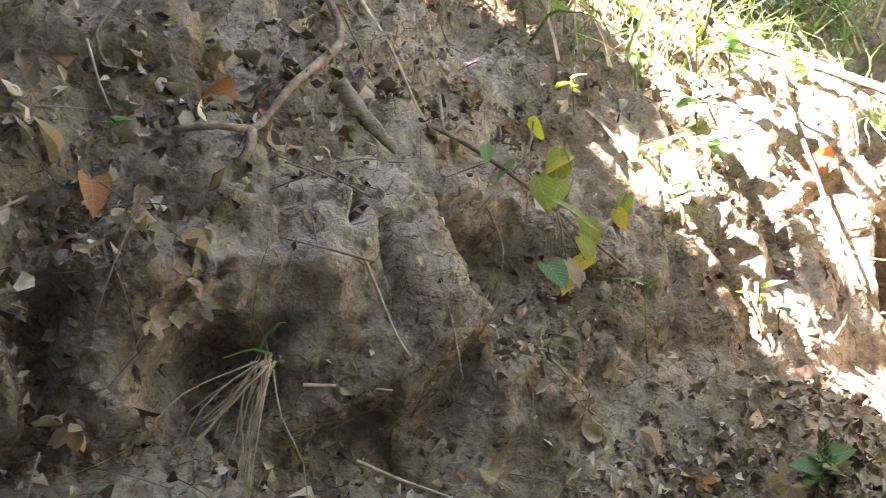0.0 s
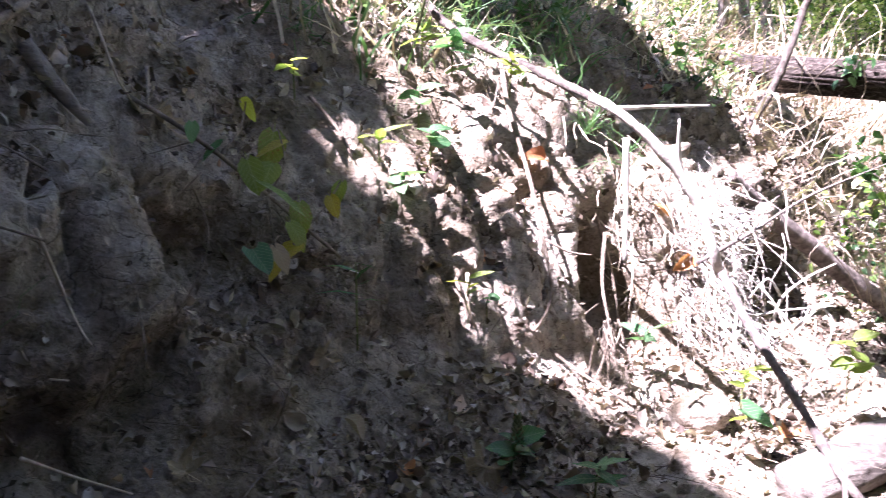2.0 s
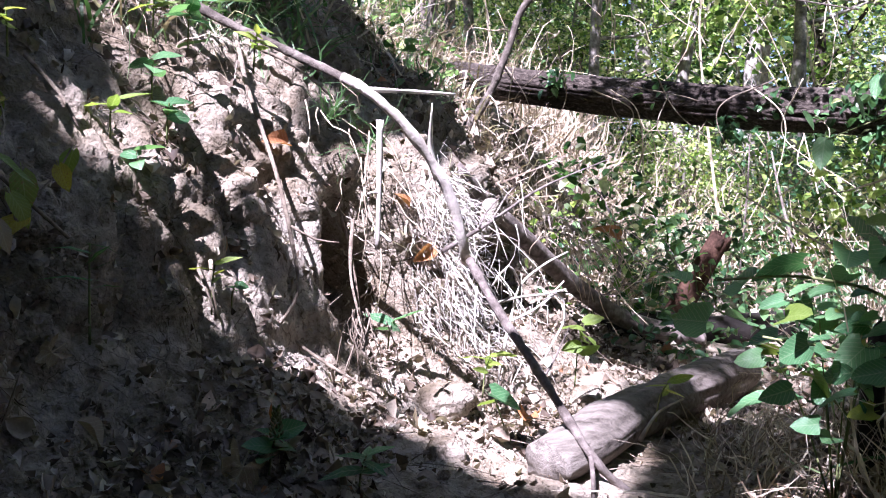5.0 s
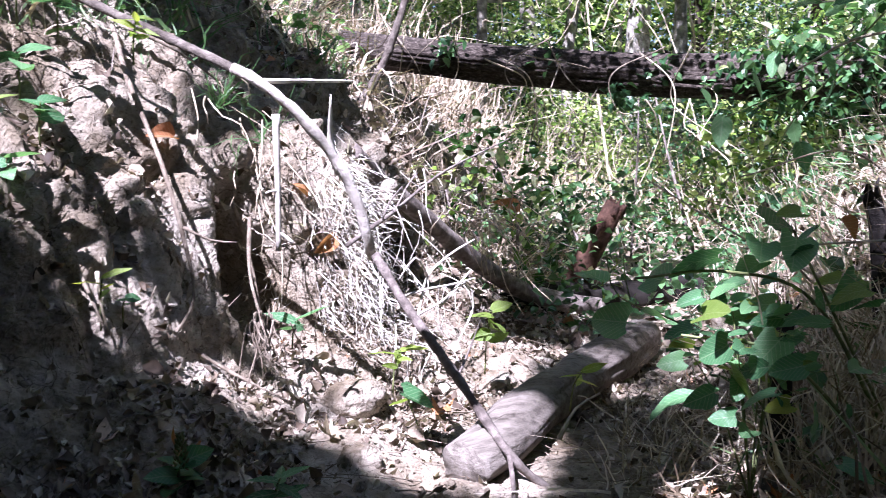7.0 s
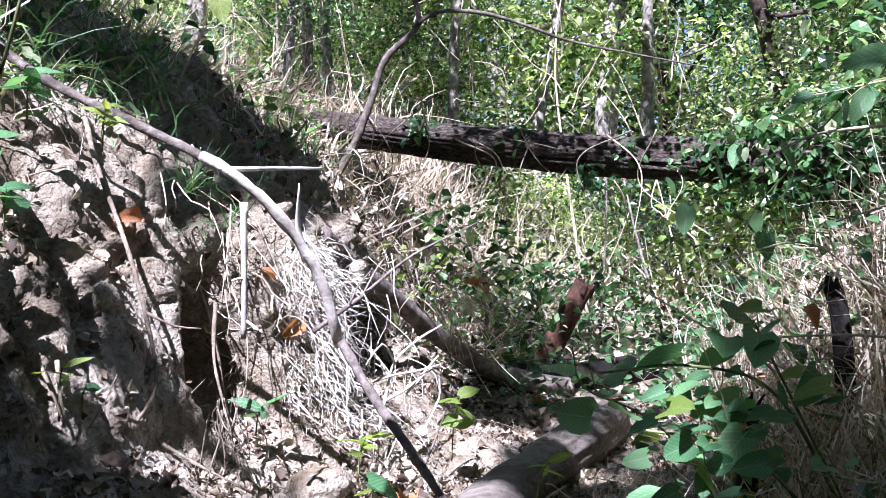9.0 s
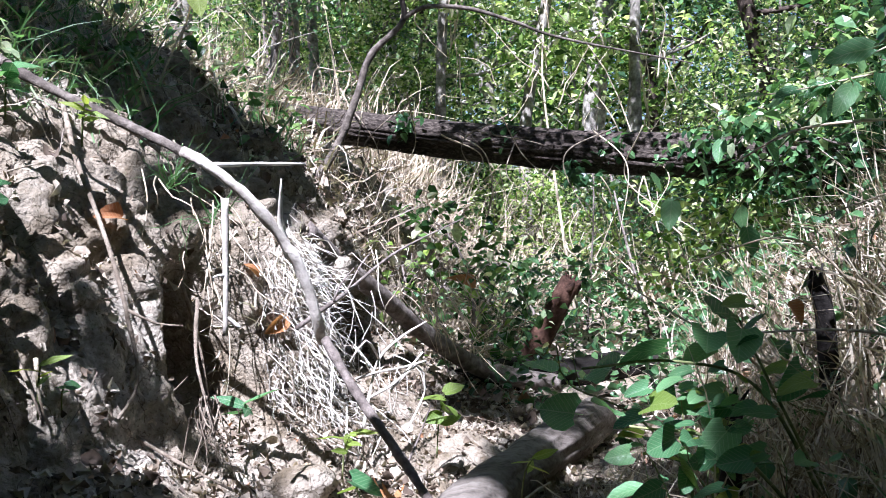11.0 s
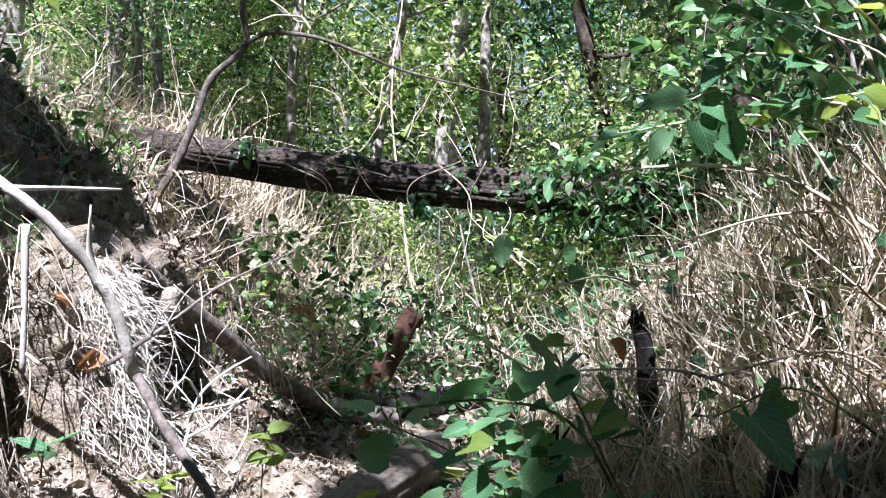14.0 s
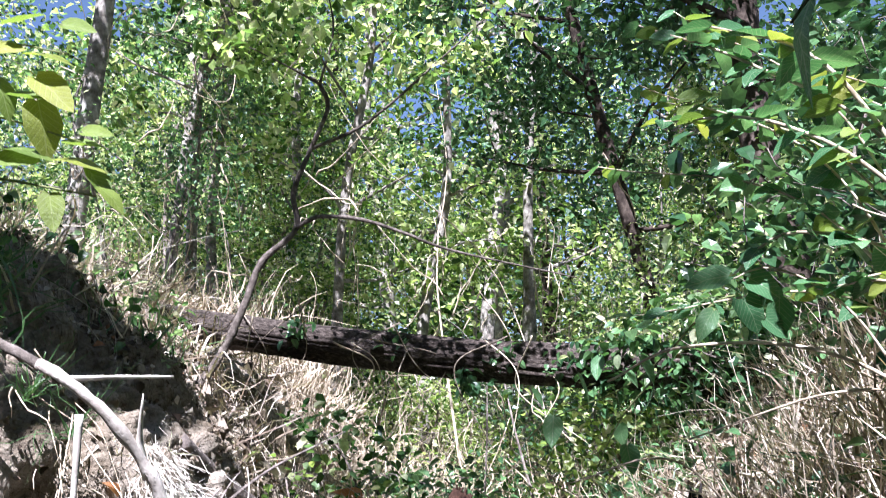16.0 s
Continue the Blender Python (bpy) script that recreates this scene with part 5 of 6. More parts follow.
plant("round_leaved_weed", [([(1.60, 2.36, 0.24), (1.57, 2.38, 0.32), (1.55, 2.40, 0.40)], 0.003, 0.002)], [((1.53, 2.385, 0.415), (0.9, -0.4, -0.5), .10, "heart", GREEN_LEAF), ((1.56, 2.42, 0.38), (-0.5, 0.6, -0.2), .06, "heart", LIME_LEAF)],
      "weed with one broad pale round leaf on the sunlit gully floor", "plant", LIME_STEM)
plant("overhanging_twig", [([(1.62, 0.55, 1.95), (1.52, 0.60, 1.75), (1.42, 0.63, 1.62)], 0.004, 0.002)], [((1.46, 0.62, 1.68), (-0.35, 0.2, -0.9), .16, "lance", GREEN_LEAF)], "twig with one long green leaf close by", "twig", LIME_STEM)
plant("drooping_stem", [([(2.35, 0.80, 0.70), (2.2, 0.98, 0.86), (2.1, 1.12, 0.80)], 0.004, 0.002)], [((2.07, 1.02, 0.82), (-0.1, -0.55, -0.5), .13, "heart", GREEN_LEAF), ((2.15, 1.0, 0.85), (0.3, 0.5, -0.4), .10, "heart", GREEN_LEAF)], "stem with a broad dark green leaf in the grass", "plant", LIME_STEM)

# the twig of light leaves above the bare bank
RT = Vector((0.77, -0.64, 0.0))
shoot = thing("young_shoot", "young shoot with translucent yellow-green leaves", "plant", (0.585, 2.062, 1.430))
for pts, a in (([(0.585, 2.062, 1.430), (0.665, 1.942, 1.710), (0.793, 1.782, 1.822), (0.905, 1.686, 1.806)], 0.004), ([(0.665, 1.942, 1.710), (0.793, 1.814, 1.710), (0.937, 1.694, 1.654)], 0.003), ([(0.649, 1.974, 1.630), (0.809, 1.814, 1.598), (0.969, 1.686, 1.558)], 0.003)):
    part("stem", mesh_data("stem", *tube(pts, a, 0.0015, 6, 0.03, 0.1, 2), LIME_STEM), shoot)
for k, (at, along, up, L) in enumerate((
        ((0.793, 1.766, 1.810), 1, 0.05, 0.068), ((0.849, 1.726, 1.806), 1, 0.0, 0.080), ((0.809, 1.742, 1.854), 0.8, 0.3, 0.072), ((0.865, 1.726, 1.766), 0.8, -0.7, 0.096), ((0.873, 1.734, 1.726), 0.3, -1, 0.104), ((0.833, 1.758, 1.734), 1, -0.05, 0.080),
        ((0.937, 1.686, 1.670), 1, -0.1, 0.056), ((0.833, 1.774, 1.642), 1, 0.0, 0.088), ((0.913, 1.710, 1.650), 1, -0.05, 0.072), ((0.825, 1.782, 1.622), 1, 0.0, 0.080), ((0.905, 1.718, 1.622), 1, 0.0, 0.088), ((0.953, 1.694, 1.606), 0.6, -0.8, 0.072),
        ((0.905, 1.742, 1.566), 0.2, -1, 0.072), ((0.969, 1.678, 1.574), 0.7, -0.5, 0.064), ((0.817, 1.774, 1.702), -0.2, -1, 0.080), ((0.889, 1.678, 1.854), 0.9, -0.2, 0.064), ((0.809, 1.774, 1.766), 0.5, -0.8, 0.080))):
    tip = Vector(RT) * along + Vector((0, 0, up)) + Vector((0.05, 0.08, 0)) * (k % 3 - 1)
    part("leaf", leaf_mesh("oval", k % 3, LIME_LEAF), shoot, "", leaf_pose(at, tip, Vector((-0.25, -0.3, 0.9)) if k % 3 else Vector((-0.4, -0.7, 0.5)), L))

# ---- the bent sapling beside the log ----
sapling = thing("bent_sapling", "thin bent sapling with dark bark beside the fallen log", "tree", (2.40, 4.62, 1.25))
part("trunk", mesh_data("trunk", *tube([(2.36, 4.64, 1.15), (2.45, 4.60, 1.32), (2.61, 4.56, 1.56), (2.72, 4.52, 1.84), (2.80, 4.50, 2.06), (2.96, 4.42, 2.25), (2.94, 4.42, 2.45), (3.01, 4.36, 2.70), (3.05, 4.25, 2.92), (2.99, 4.24, 3.04)], 0.026, 0.010, 10, 0.03, 0.12, 3, 0.3), BARK_SAPLING), sapling)
for pts, a in (([(3.01, 4.36, 2.70), (3.25, 4.15, 2.85), (3.58, 3.84, 3.24), (3.8, 3.7, 3.5)], 0.012), ([(2.95, 4.42, 2.24), (3.04, 4.34, 2.31), (3.25, 4.21, 2.30), (3.41, 4.00, 2.20), (3.61, 3.86, 2.11), (4.04, 3.35, 1.93)], 0.013),
               ([(2.99, 4.24, 3.04), (2.81, 4.21, 3.07), (2.54, 4.21, 3.13)], 0.008), ([(2.99, 4.24, 3.04), (3.05, 4.2, 3.4), (3.0, 4.3, 3.8)], 0.008)):
    part("limb", mesh_data("limb", *tube(pts, a, 0.003, 6, 0.05, 0.12, 4), BARK_SAPLING), sapling)
r_s = np.random.default_rng(18)
part("crown", leaf_cloud(crown_places(420, [((3.4, 4.0, 3.2), .35), ((2.7, 4.2, 3.2), .3), ((3.7, 3.7, 3.4), .35), ((3.05, 4.25, 3.6), .4), ((2.45, 4.2, 3.15), .25)], r_s), 0.075, r_s, CANOPY_LIGHT), sapling)

# ---- stumps in the grass ----
for pts, r0, r1, lab in (([(2.80, 1.75, 0.50), (2.80, 1.77, 0.75), (2.80, 1.78, 0.86), (2.79, 1.80, 0.94)], 0.028, 0.02, "charred dark stump standing in dry grass"), ([(2.18, 1.00, 0.40), (2.17, 1.01, 0.60), (2.20, 1.02, 0.70)], 0.038, 0.026, "dark broken stump among leaves"),
                         ([(2.27, 1.70, 0.25), (2.28, 1.70, 0.48), (2.31, 1.71, 0.64)], 0.035, 0.02, "dark broken stump in the grass")):
    st = rough_log("stump", pts, r0, r1, CHAR, lab, "stump", 18, 0.22, 0.015, int(1000 * r0), 0.22)
    splintered_end(st, pts[-1], np.array(pts[-1]) - pts[-2], r1, CHAR, 4, 0.045)

# ---- fallen leaves that stand out ----
LOBED = [lobed_shape(5, c, i) for i, c in enumerate((0.7, 1.5, 0.5))]
_lobed = {}


def dead_leaf(at, size, mat, label, k=0, kind="lobed", tilt=(0, -0.5, 0.8)):
    key = (kind, k, mat.name)
    if key not in _lobed:
        _lobed[key] = mesh_data("fallen_leaf", *(LOBED[k] if kind == "lobed" else leaf_shape(1, 0.36, "oval", 0.5, 0.3, 0.5, k)), mat)
    ob = solid("fallen_leaf", _lobed[key], label, "leaf", "fallen leaves")
    r = np.random.default_rng(int(abs(at[0] * 1000) + abs(at[1] * 100)))
    gap = ((ground_xyz - np.array(at)) ** 2).sum(1)
    i = int(gap.argmin())
    if gap[i] < 0.02:
        out = Vector(ground_n[i])
        at, tilt = Vector(ground_xyz[i]) + out * (0.012 + 0.10 * size), Vector(tilt) * 0.4 + out
    way = Vector(r.normal(0, 1, 3))
    n = Vector(tilt) + Vector(r.normal(0, 0.2, 3))
    ob.matrix_basis = leaf_pose(at, way - n * way.dot(n) / n.length_squared, n, size)


for at, size, mat, lab, k, kind in (
        ((-0.020, 2.03, 1.215), .11, DEAD_TAN, "large tan dead leaf on the bank", 0, "lobed"), ((-0.064, 1.97, 1.235), .09, DEAD_TAN, "tan curled dead leaf on the bank", 1, "lobed"), ((-0.427, 1.625, 1.40), .07, DEAD_TAN, "tan dead leaf on the bank", 1, "lobed"),
        ((-0.458, 1.575, 1.445), .07, DEAD_TAN, "tan dead leaf on the bank", 2, "lobed"), ((-0.531, 1.135, 0.735), .10, DEAD_TAN, "grey-tan lobed dead leaf at the bank's foot", 0, "lobed"), ((0.343, 2.10, 0.662), .08, DEAD_TAN, "pale dead leaf with holes on the bank", 1, "lobed"),
        ((0.084, 1.63, 0.525), .08, DEAD_TAN, "curled pale dead leaf", 1, "lobed"), ((0.74, 2.06, 0.37), .14, DEAD_TAN, "large curled tan dead leaf", 1, "lobed"), ((0.54, 1.96, 0.41), .07, DEAD_ORANGE, "rust-orange dead leaf on the litter", 1, "oval"),
        ((-0.532, 1.265, 1.15), .08, DEAD_ORANGE, "curled brown dead leaf on the bank", 1, "oval"), ((-0.577, 1.225, 1.18), .07, DEAD_TAN, "hanging tan dead leaf on the bank", 2, "oval"), ((-0.423, 1.21, 1.06), .08, DEAD_TAN, "curled tan dead leaf on the bank", 1, "lobed"),
        ((0.40, 2.02, 0.52), .07, DEAD_TAN, "pale dead leaf at the bank's foot", 2, "oval"), ((1.62, 3.04, 0.80), .085, DEAD_ORANGE, "large rust-orange dead leaf in the sun", 1, "oval"), ((1.56, 3.0, 0.97), .06, DEAD_ORANGE, "orange dead leaf on the bank", 2, "oval")):
    dead_leaf(at, size, mat, lab, k, kind)
for at, size, mat, lab, k, kind in (
        ((1.06, 2.95, 1.16), .09, DEAD_ORANGE, "orange-brown dead leaf on the bank", 2, "oval"), ((3.25, 4.24, 0.78), .16, DEAD_ORANGE, "orange-brown dead leaf caught in the undergrowth", 2, "oval"), ((2.74, 1.86, 0.86), .075, DEAD_ORANGE, "orange dead leaf caught in dry grass", 0, "oval"),
        ((1.75, 2.60, 0.33), .10, DEAD_ORANGE, "orange dead leaf on the sunlit gully floor", 1, "lobed"), ((0.86, 2.2, 0.38), .09, DEAD_ORANGE, "rusty dead leaf beside a green weed", 1, "lobed"), ((1.3, 2.4, 0.33), .09, DEAD_TAN, "tan dead leaf on the gully floor", 1, "lobed"),
        ((2.10, 1.55, 0.30), .10, DEAD_ORANGE, "brown dead leaf under the grass", 1, "lobed"), ((-0.32, 2.0, 1.50), .07, DEAD_ORANGE, "orange dead leaf by the root", 1, "oval"), ((-0.358, 1.24, 1.02), .07, DEAD_TAN, "pale curled dead leaf on the bank", 1, "oval"), ((-0.368, 1.29, 0.95), .08, DEAD_TAN, "tan curled dead leaf on the bank", 1, "lobed"), ((-0.407, 1.22, 0.915), .07, DEAD_TAN, "grey-tan dead leaf on the bank", 0, "lobed"), ((-0.41, 1.615, 1.315), .07, DEAD_ORANGE, "brown dead leaf on the bank", 1, "oval"), ((-0.31, 1.56, 1.20), .08, DEAD_TAN, "tan dead leaf under the root", 1, "lobed"), ((-0.353, 1.79, 1.475), .07, DEAD_TAN, "tan dead leaf on the bank", 2, "oval"), ((1.6, 2.72, .42), .1, DEAD_TAN, "pale dead leaf in the sun", 0, "lobed")):
    dead_leaf(at, size, mat, lab, k, kind)

# ---- grass ----
r_g = np.random.default_rng(21)
u_, v_, z_ = ground_uvz[:, 0], ground_uvz[:, 1], ground_uvz[:, 2]


def grass(name, label, n, weight, length, lean, mat, width=0.004, droop=0.8):
    p, _ = on_ground(n, weight, r_g)
    solid(name, blades(p, length, lean, r_g, mat, name, width, droop), label, "grass", kind="stuff")


# grass hanging down the spur, coloured white for the glare of the sun, and grass standing on the far slopes
grass("matted_grass", "dry grass hanging down the spur, whitened for sunlight", 1700, (u_ > 3.28) * (u_ < 3.62) * (v_ > 0.72) * (v_ < 1.02) * (z_ > 0.42) * (z_ < 1.12), 0.10, (0.8, -0.15, -2.2), BONE, 0.0022, 0.5)
grass("dry_grass", "pale dry grass in the sun beyond the fallen log", 5200, (u_ > 6.8) * (u_ < 17) * (v_ > -0.8) * (v_ < 4.2) * np.clip(0.1 + fbm(ground_uvz, 0.7, 2, 33), 0, 2), 0.75, (0.1, -0.1, 1.3), STRAW, 0.006, 0.6)


right = np.clip((-0.35 - v_) / 0.3, 0, 1)
patchy = np.clip(0.6 + fbm(ground_uvz, 1.6, 2, 5), 0.05, 2)
grown = right * patchy * (u_ > 1.7) * (u_ < 6.5) * (v_ > -3.2) * np.clip((u_ - 1.7) / 0.8, 0, 1)
grass("dry_grass", "tangled straw-coloured dry grass on the bank", 3400, grown, 0.36, (0.0, 0.0, 1.9), DRY_GRASS, 0.0032, 1.1)
grass("dry_grass", "flattened straw-coloured dry grass on the bank", 1700, grown, 0.36, (0.0, 0.1, 0.0), DRY_GRASS, 0.0034, 0.4)
close = right * (u_ > 1.9) * (u_ < 3.6) * (v_ > -1.5) * (v_ < -0.4)
grass("dry_grass", "thick mat of dry grass lying over the bank", 1100, close, 0.34, (0.1, 0.0, 0.1), DRY_GRASS, 0.003, 0.4)
grass("dry_grass", "tangled upright dry grass on the bank", 1900, close, 0.42, (0.0, 0.05, 2.2), DRY_GRASS, 0.0034, 1.3)
grass("dry_grass", "tall pale dry stalks on the grassy bank", 750, grown * (u_ < 4.5), 0.45, (0.0, 0.1, 1.0), DRY_GRASS, 0.0038, 1.3)
grass("dry_grass", "straw-coloured dry grass under the fallen log", 5600, (v_ > 0.5) * (u_ > 4.4) * (u_ < 10) * (v_ < 4) * patchy * ~((u_ < 5.05) & (v_ > 1.1) & (v_ < 1.8)) * ~((u_ < 5.3) & (v_ < 1.15)), 0.34, (0.1, -0.4, 0.3), DRY_GRASS, 0.0048, 1.3)
grass("dry_grass", "straw-coloured dry grass along the top of the bank", 1500, (z_ > 1.8) * (u_ > 1.4) * (u_ < 5) * (v_ > 1) * (v_ < 3.2) * patchy, 0.40, (0.2, -0.7, 0.3), DRY_GRASS, 0.003, 1.0)
grass("green_grass", "green grass hanging over the bank's edge", 380, (z_ > 1.2) * (u_ > 2.9) * (u_ < 3.9) * (v_ > 0.8) * (v_ < 2.2) * (patchy > 0.6), 0.26, (0.2, -0.8, 0.3), GREEN_GRASS, 0.004, 1.3)
grass("green_grass", "green grass along the top of the bank", 700, (z_ > 1.75) * (u_ > 2.2) * (u_ < 6) * (v_ > 1) * (v_ < 3.5) * (patchy > 0.7), 0.34, (0.1, -0.5, 0.5), GREEN_GRASS, 0.004, 0.9)
grass("green_grass", "green grass among the dry grass", 800, right * (u_ > 1.8) * (u_ < 6) * (v_ > -2.5), 0.35, (-0.3, 0.3, 0.4), GREEN_GRASS, 0.004, 0.9)

grass("dry_grass", "thin dry grass on the gully floor", 700, (u_ > 2.6) * (u_ < 3.9) * (v_ > -0.6) * (v_ < -0.02), 0.16, (0.0, 0.0, 0.3), DRY_GRASS, 0.0026, 0.8)
spur = (u_ > 3.2) * (u_ < 3.7) * (v_ > 0.72) * (v_ < 1.3) * (z_ > 0.45) * (z_ < 1.15)
# white blades here brighten the spur as strong sun would
grass("dry_grass", "dry grass draped down the bank's spur, whitened for sunlight", 230, spur, 0.10, (0.5, -0.5, -1.5), WHITENED_GRASS, 0.003, 0.4)
crest = (z_ > 1.42) * (u_ > 1.9) * (u_ < 5.2) * (v_ > 1.0) * (v_ < 3.0) * patchy
grass("dry_grass", "pale dry stalks along the edge of the bank", 800, crest, 0.38, (0.0, -0.1, 1.3), DRY_GRASS, 0.0034, 1.0)
grass("green_grass", "green grass along the edge of the bank", 650, crest, 0.24, (0.0, -0.2, 0.8), GREEN_GRASS, 0.0042, 1.0)
p, nn = on_ground(650, crest, r_g)
solid("creeper", leaf_cloud(p + np.c_[r_g.normal(0, 0.03, (650, 2)), r_g.uniform(0.02, 0.3, 650)], 0.055, r_g, CANOPY, "creeper", 0.36, -0.2, True), "green weeds along the edge of the bank", "weeds", kind="stuff")
p, nn = on_ground(500, right * (u_ > 1.9) * (u_ < 6) * (v_ > -2.6), r_g)
solid("creeper", leaf_cloud(p + np.c_[r_g.normal(0, 0.03, (500, 2)), r_g.uniform(0.03, 0.4, 500)], 0.06, r_g, CANOPY_DARK, "creeper", 0.38, -0.3, True), "green creeper leaves threaded through the dry grass", "creeper", kind="stuff")

for k, pts in enumerate(([(2.75, 1.10, 0.75), (2.62, 1.05, 1.16), (2.45, 1.15, 1.22), (2.30, 1.45, 1.12)], [(2.9, 1.2, 0.8), (2.75, 1.3, 1.25), (2.55, 1.2, 1.20), (2.4, 0.95, 1.05)], [(2.6, 1.5, 0.6), (2.3, 1.8, 0.82), (2.1, 2.0, 1.0)],
                         [(2.5, 1.2, 0.75), (2.35, 1.35, 0.85), (2.2, 1.75, 0.82)], [(2.6, 0.9, 0.8), (2.4, 1.0, 0.92), (2.2, 1.2, 0.86)], [(2.8, 1.5, 0.7), (2.6, 1.7, 1.05), (2.35, 1.9, 1.0)], [(2.9, 1.0, 0.95), (2.65, 0.95, 1.5), (2.5, 1.1, 1.65)], [(2.7, 1.6, 0.6), (2.45, 1.75, 0.72), (2.2, 1.6, 0.9)])):
    stick("arched_straw", pts, 0.0045, 0.002, STRAW, "long arched straw-coloured stem in the dry grass", "stalk", sides=6, seed=30 + k, group="arched dry stems")


def hanging_tuft(at, out, n, length, label, mat=STRAW, spread_xy=0.5, seed=1, green=0, root=(0.012, 0.012, 0.012), thick=0.0026):
    """A tuft whose dry stalks hang down from its crown, each stalk bowed."""
    r = np.random.default_rng(seed)
    ob = thing("grass_tuft", label, "grass", at, "hanging grass tufts")
    for k in range(n):
        d = np.array(out) * r.uniform(0.1, 1.2) + r.normal(0, spread_xy, 3) * [0.7, 0.7, 0.5]
        L = length * r.uniform(0.3, 1.15)
        o = np.array(at) + r.normal(0, 1, 3) * root
        pts = [o, o + d * L * 0.36 + [0, 0, -0.25 * L] + r.normal(0, 0.005, 3), o + d * L * 0.7 + [0, 0, -0.54 * L] + r.normal(0, 0.009, 3), o + d * L + [0, 0, -0.85 * L] + r.normal(0, 0.018, 3)]
        part("stalk", mesh_data("stalk", *tube(pts, thick * r.uniform(0.7, 1.4), thick * 0.5, 5, 0.04, 0.1, k), mat), ob)
    for k in range(green):
        part("blade", blades(np.array([at]) + r.normal(0, 0.012, (1, 3)), length * 0.7, (0, -0.3, 0.5), r, GREEN_GRASS, "blade", 0.0022, 0.7), ob, "fresh green blade")


hanging_tuft((-0.275, 1.40, 0.805), (-0.66, -0.24, 0.0), 28, 0.42, "uprooted grass tuft with pale dry stalks hanging down the bank", STRAW, 0.30, 1, 8, (0.014, 0.014, 0.014), 0.0019)
hanging_tuft((-0.215, 1.46, 0.78), (0.05, -0.2, 0.0), 0, 0.1, "small green grass tuft on the bank", STRAW, 0.2, 2, 4)
hanging_tuft((1.70, 2.84, 0.86), (0.25, -0.40, 0.0), 18, 0.22, "bleached dry grass stalks hanging down the sunlit bank", BONE, 0.4, 3, 0, (0.08, 0.06, 0.10), 0.0018)
hanging_tuft((1.84, 2.90, 0.66), (0.30, -0.35, 0.1), 22, 0.28, "bleached dry grass stalks hanging over the gully floor", BONE, 0.45, 4, 0, (0.10, 0.06, 0.09), 0.0021)
hanging_tuft((1.22, 2.66, 0.62), (0.05, -0.3, 0.0), 26, 0.20, "matted roots hanging from the bank's foot", ROOT, 0.3, 5, 0, (0.03, 0.02, 0.02))
hanging_tuft((2.55, 3.62, 0.85), (0.3, -0.4, 0.0), 22, 0.30, "dry grass hanging over the hollow bank", STRAW, 0.45, 6, 0, (0.10, 0.08, 0.08))
hanging_tuft((2.85, 3.95, 0.80), (0.25, -0.45, 0.0), 24, 0.28, "dry grass hanging over the hollow bank", STRAW, 0.45, 7, 0, (0.10, 0.08, 0.06))
hanging_tuft((1.36, 2.98, 1.15), (0.2, -0.5, 0.0), 12, 0.30, "green and dry grass hanging down the bank", STRAW, 0.4, 8, 22, (0.06, 0.05, 0.07))
hanging_tuft((1.24, 3.02, 1.27), (0.1, -0.5, 0.0), 8, 0.28, "green and dry grass hanging down the bank", STRAW, 0.4, 9, 22, (0.06, 0.05, 0.06))
hanging_tuft((0.28, 2.72, 1.55), (0.05, -0.4, 0.0), 8, 0.22, "tuft of long green grass hanging over the bank", STRAW, 0.25, 10, 16)

# ---- ivy on the fallen log ----
r_i = np.random.default_rng(25)
ivy = [((5.0, 3.75, 1.62), .30), ((4.8, 4.0, 1.56), .25), ((5.2, 3.4, 1.5), .35), ((4.5, 4.4, 1.6), .16), ((4.0, 4.9, 1.70), .14), ((3.5, 5.3, 1.8), .15), ((5.4, 3.1, 1.5), .4), ((4.3, 4.55, 1.45), .15), ((4.85, 3.85, 1.36), .2)]
ivy += [((5.3, 3.25, 1.62), .30), ((5.1, 3.6, 1.35), .22), ((5.5, 3.0, 1.4), .35)]
solid("ivy", leaf_cloud(crown_places(1500, ivy, r_i), 0.068, r_i, CANOPY_DARK, "ivy", 0.36, -0.3, True), "dark green creeper leaves over the fallen log", "ivy", kind="stuff")

# twigs and dry vines hanging about the fallen log
r_t = np.random.default_rng(29)
for k in range(14):
    t = r_t.uniform(0.1, 0.75)
    x, y, z = 2.9 + 2.3 * t, 5.85 - 2.3 * t, 1.86 - 0.42 * t
    d = r_t.normal(0, 0.16, (3, 2))
    pts = [(x + d[0, 0], y - 0.14 + d[0, 1], z + r_t.uniform(0.0, 0.2)), (x + d[1, 0], y - 0.18 + d[1, 1] * 0.5, z - r_t.uniform(0.1, 0.25)), (x + d[2, 0], y - 0.15 + d[2, 1], z - r_t.uniform(0.3, 0.6))]
    stick("dry_vine", pts, 0.005, 0.002, ROOT if k % 2 else STRAW, "thin dry vine hanging from the fallen log", "vine", sides=5, seed=40 + k, group="hanging dry vines")

# ---- dead leaves and crumbs of soil over the ground ----
r_d = np.random.default_rng(27)
CURLS = ((0.36, 0.5, 0.2, 0.3), (0.42, 0.2, 0.5, 1.2), (0.32, 0.9, 0.1, 0.0), (0.46, 0.1, -0.5, 1.0), (0.18, 0.6, 0.4, 0.5), (0.40, 1.3, 0.3, -0.6), (0.10, 0.3, 0.6, 0.2), (0.44, 0.4, 0.7, 0.9), (0.30, 0.2, -0.7, -0.8))


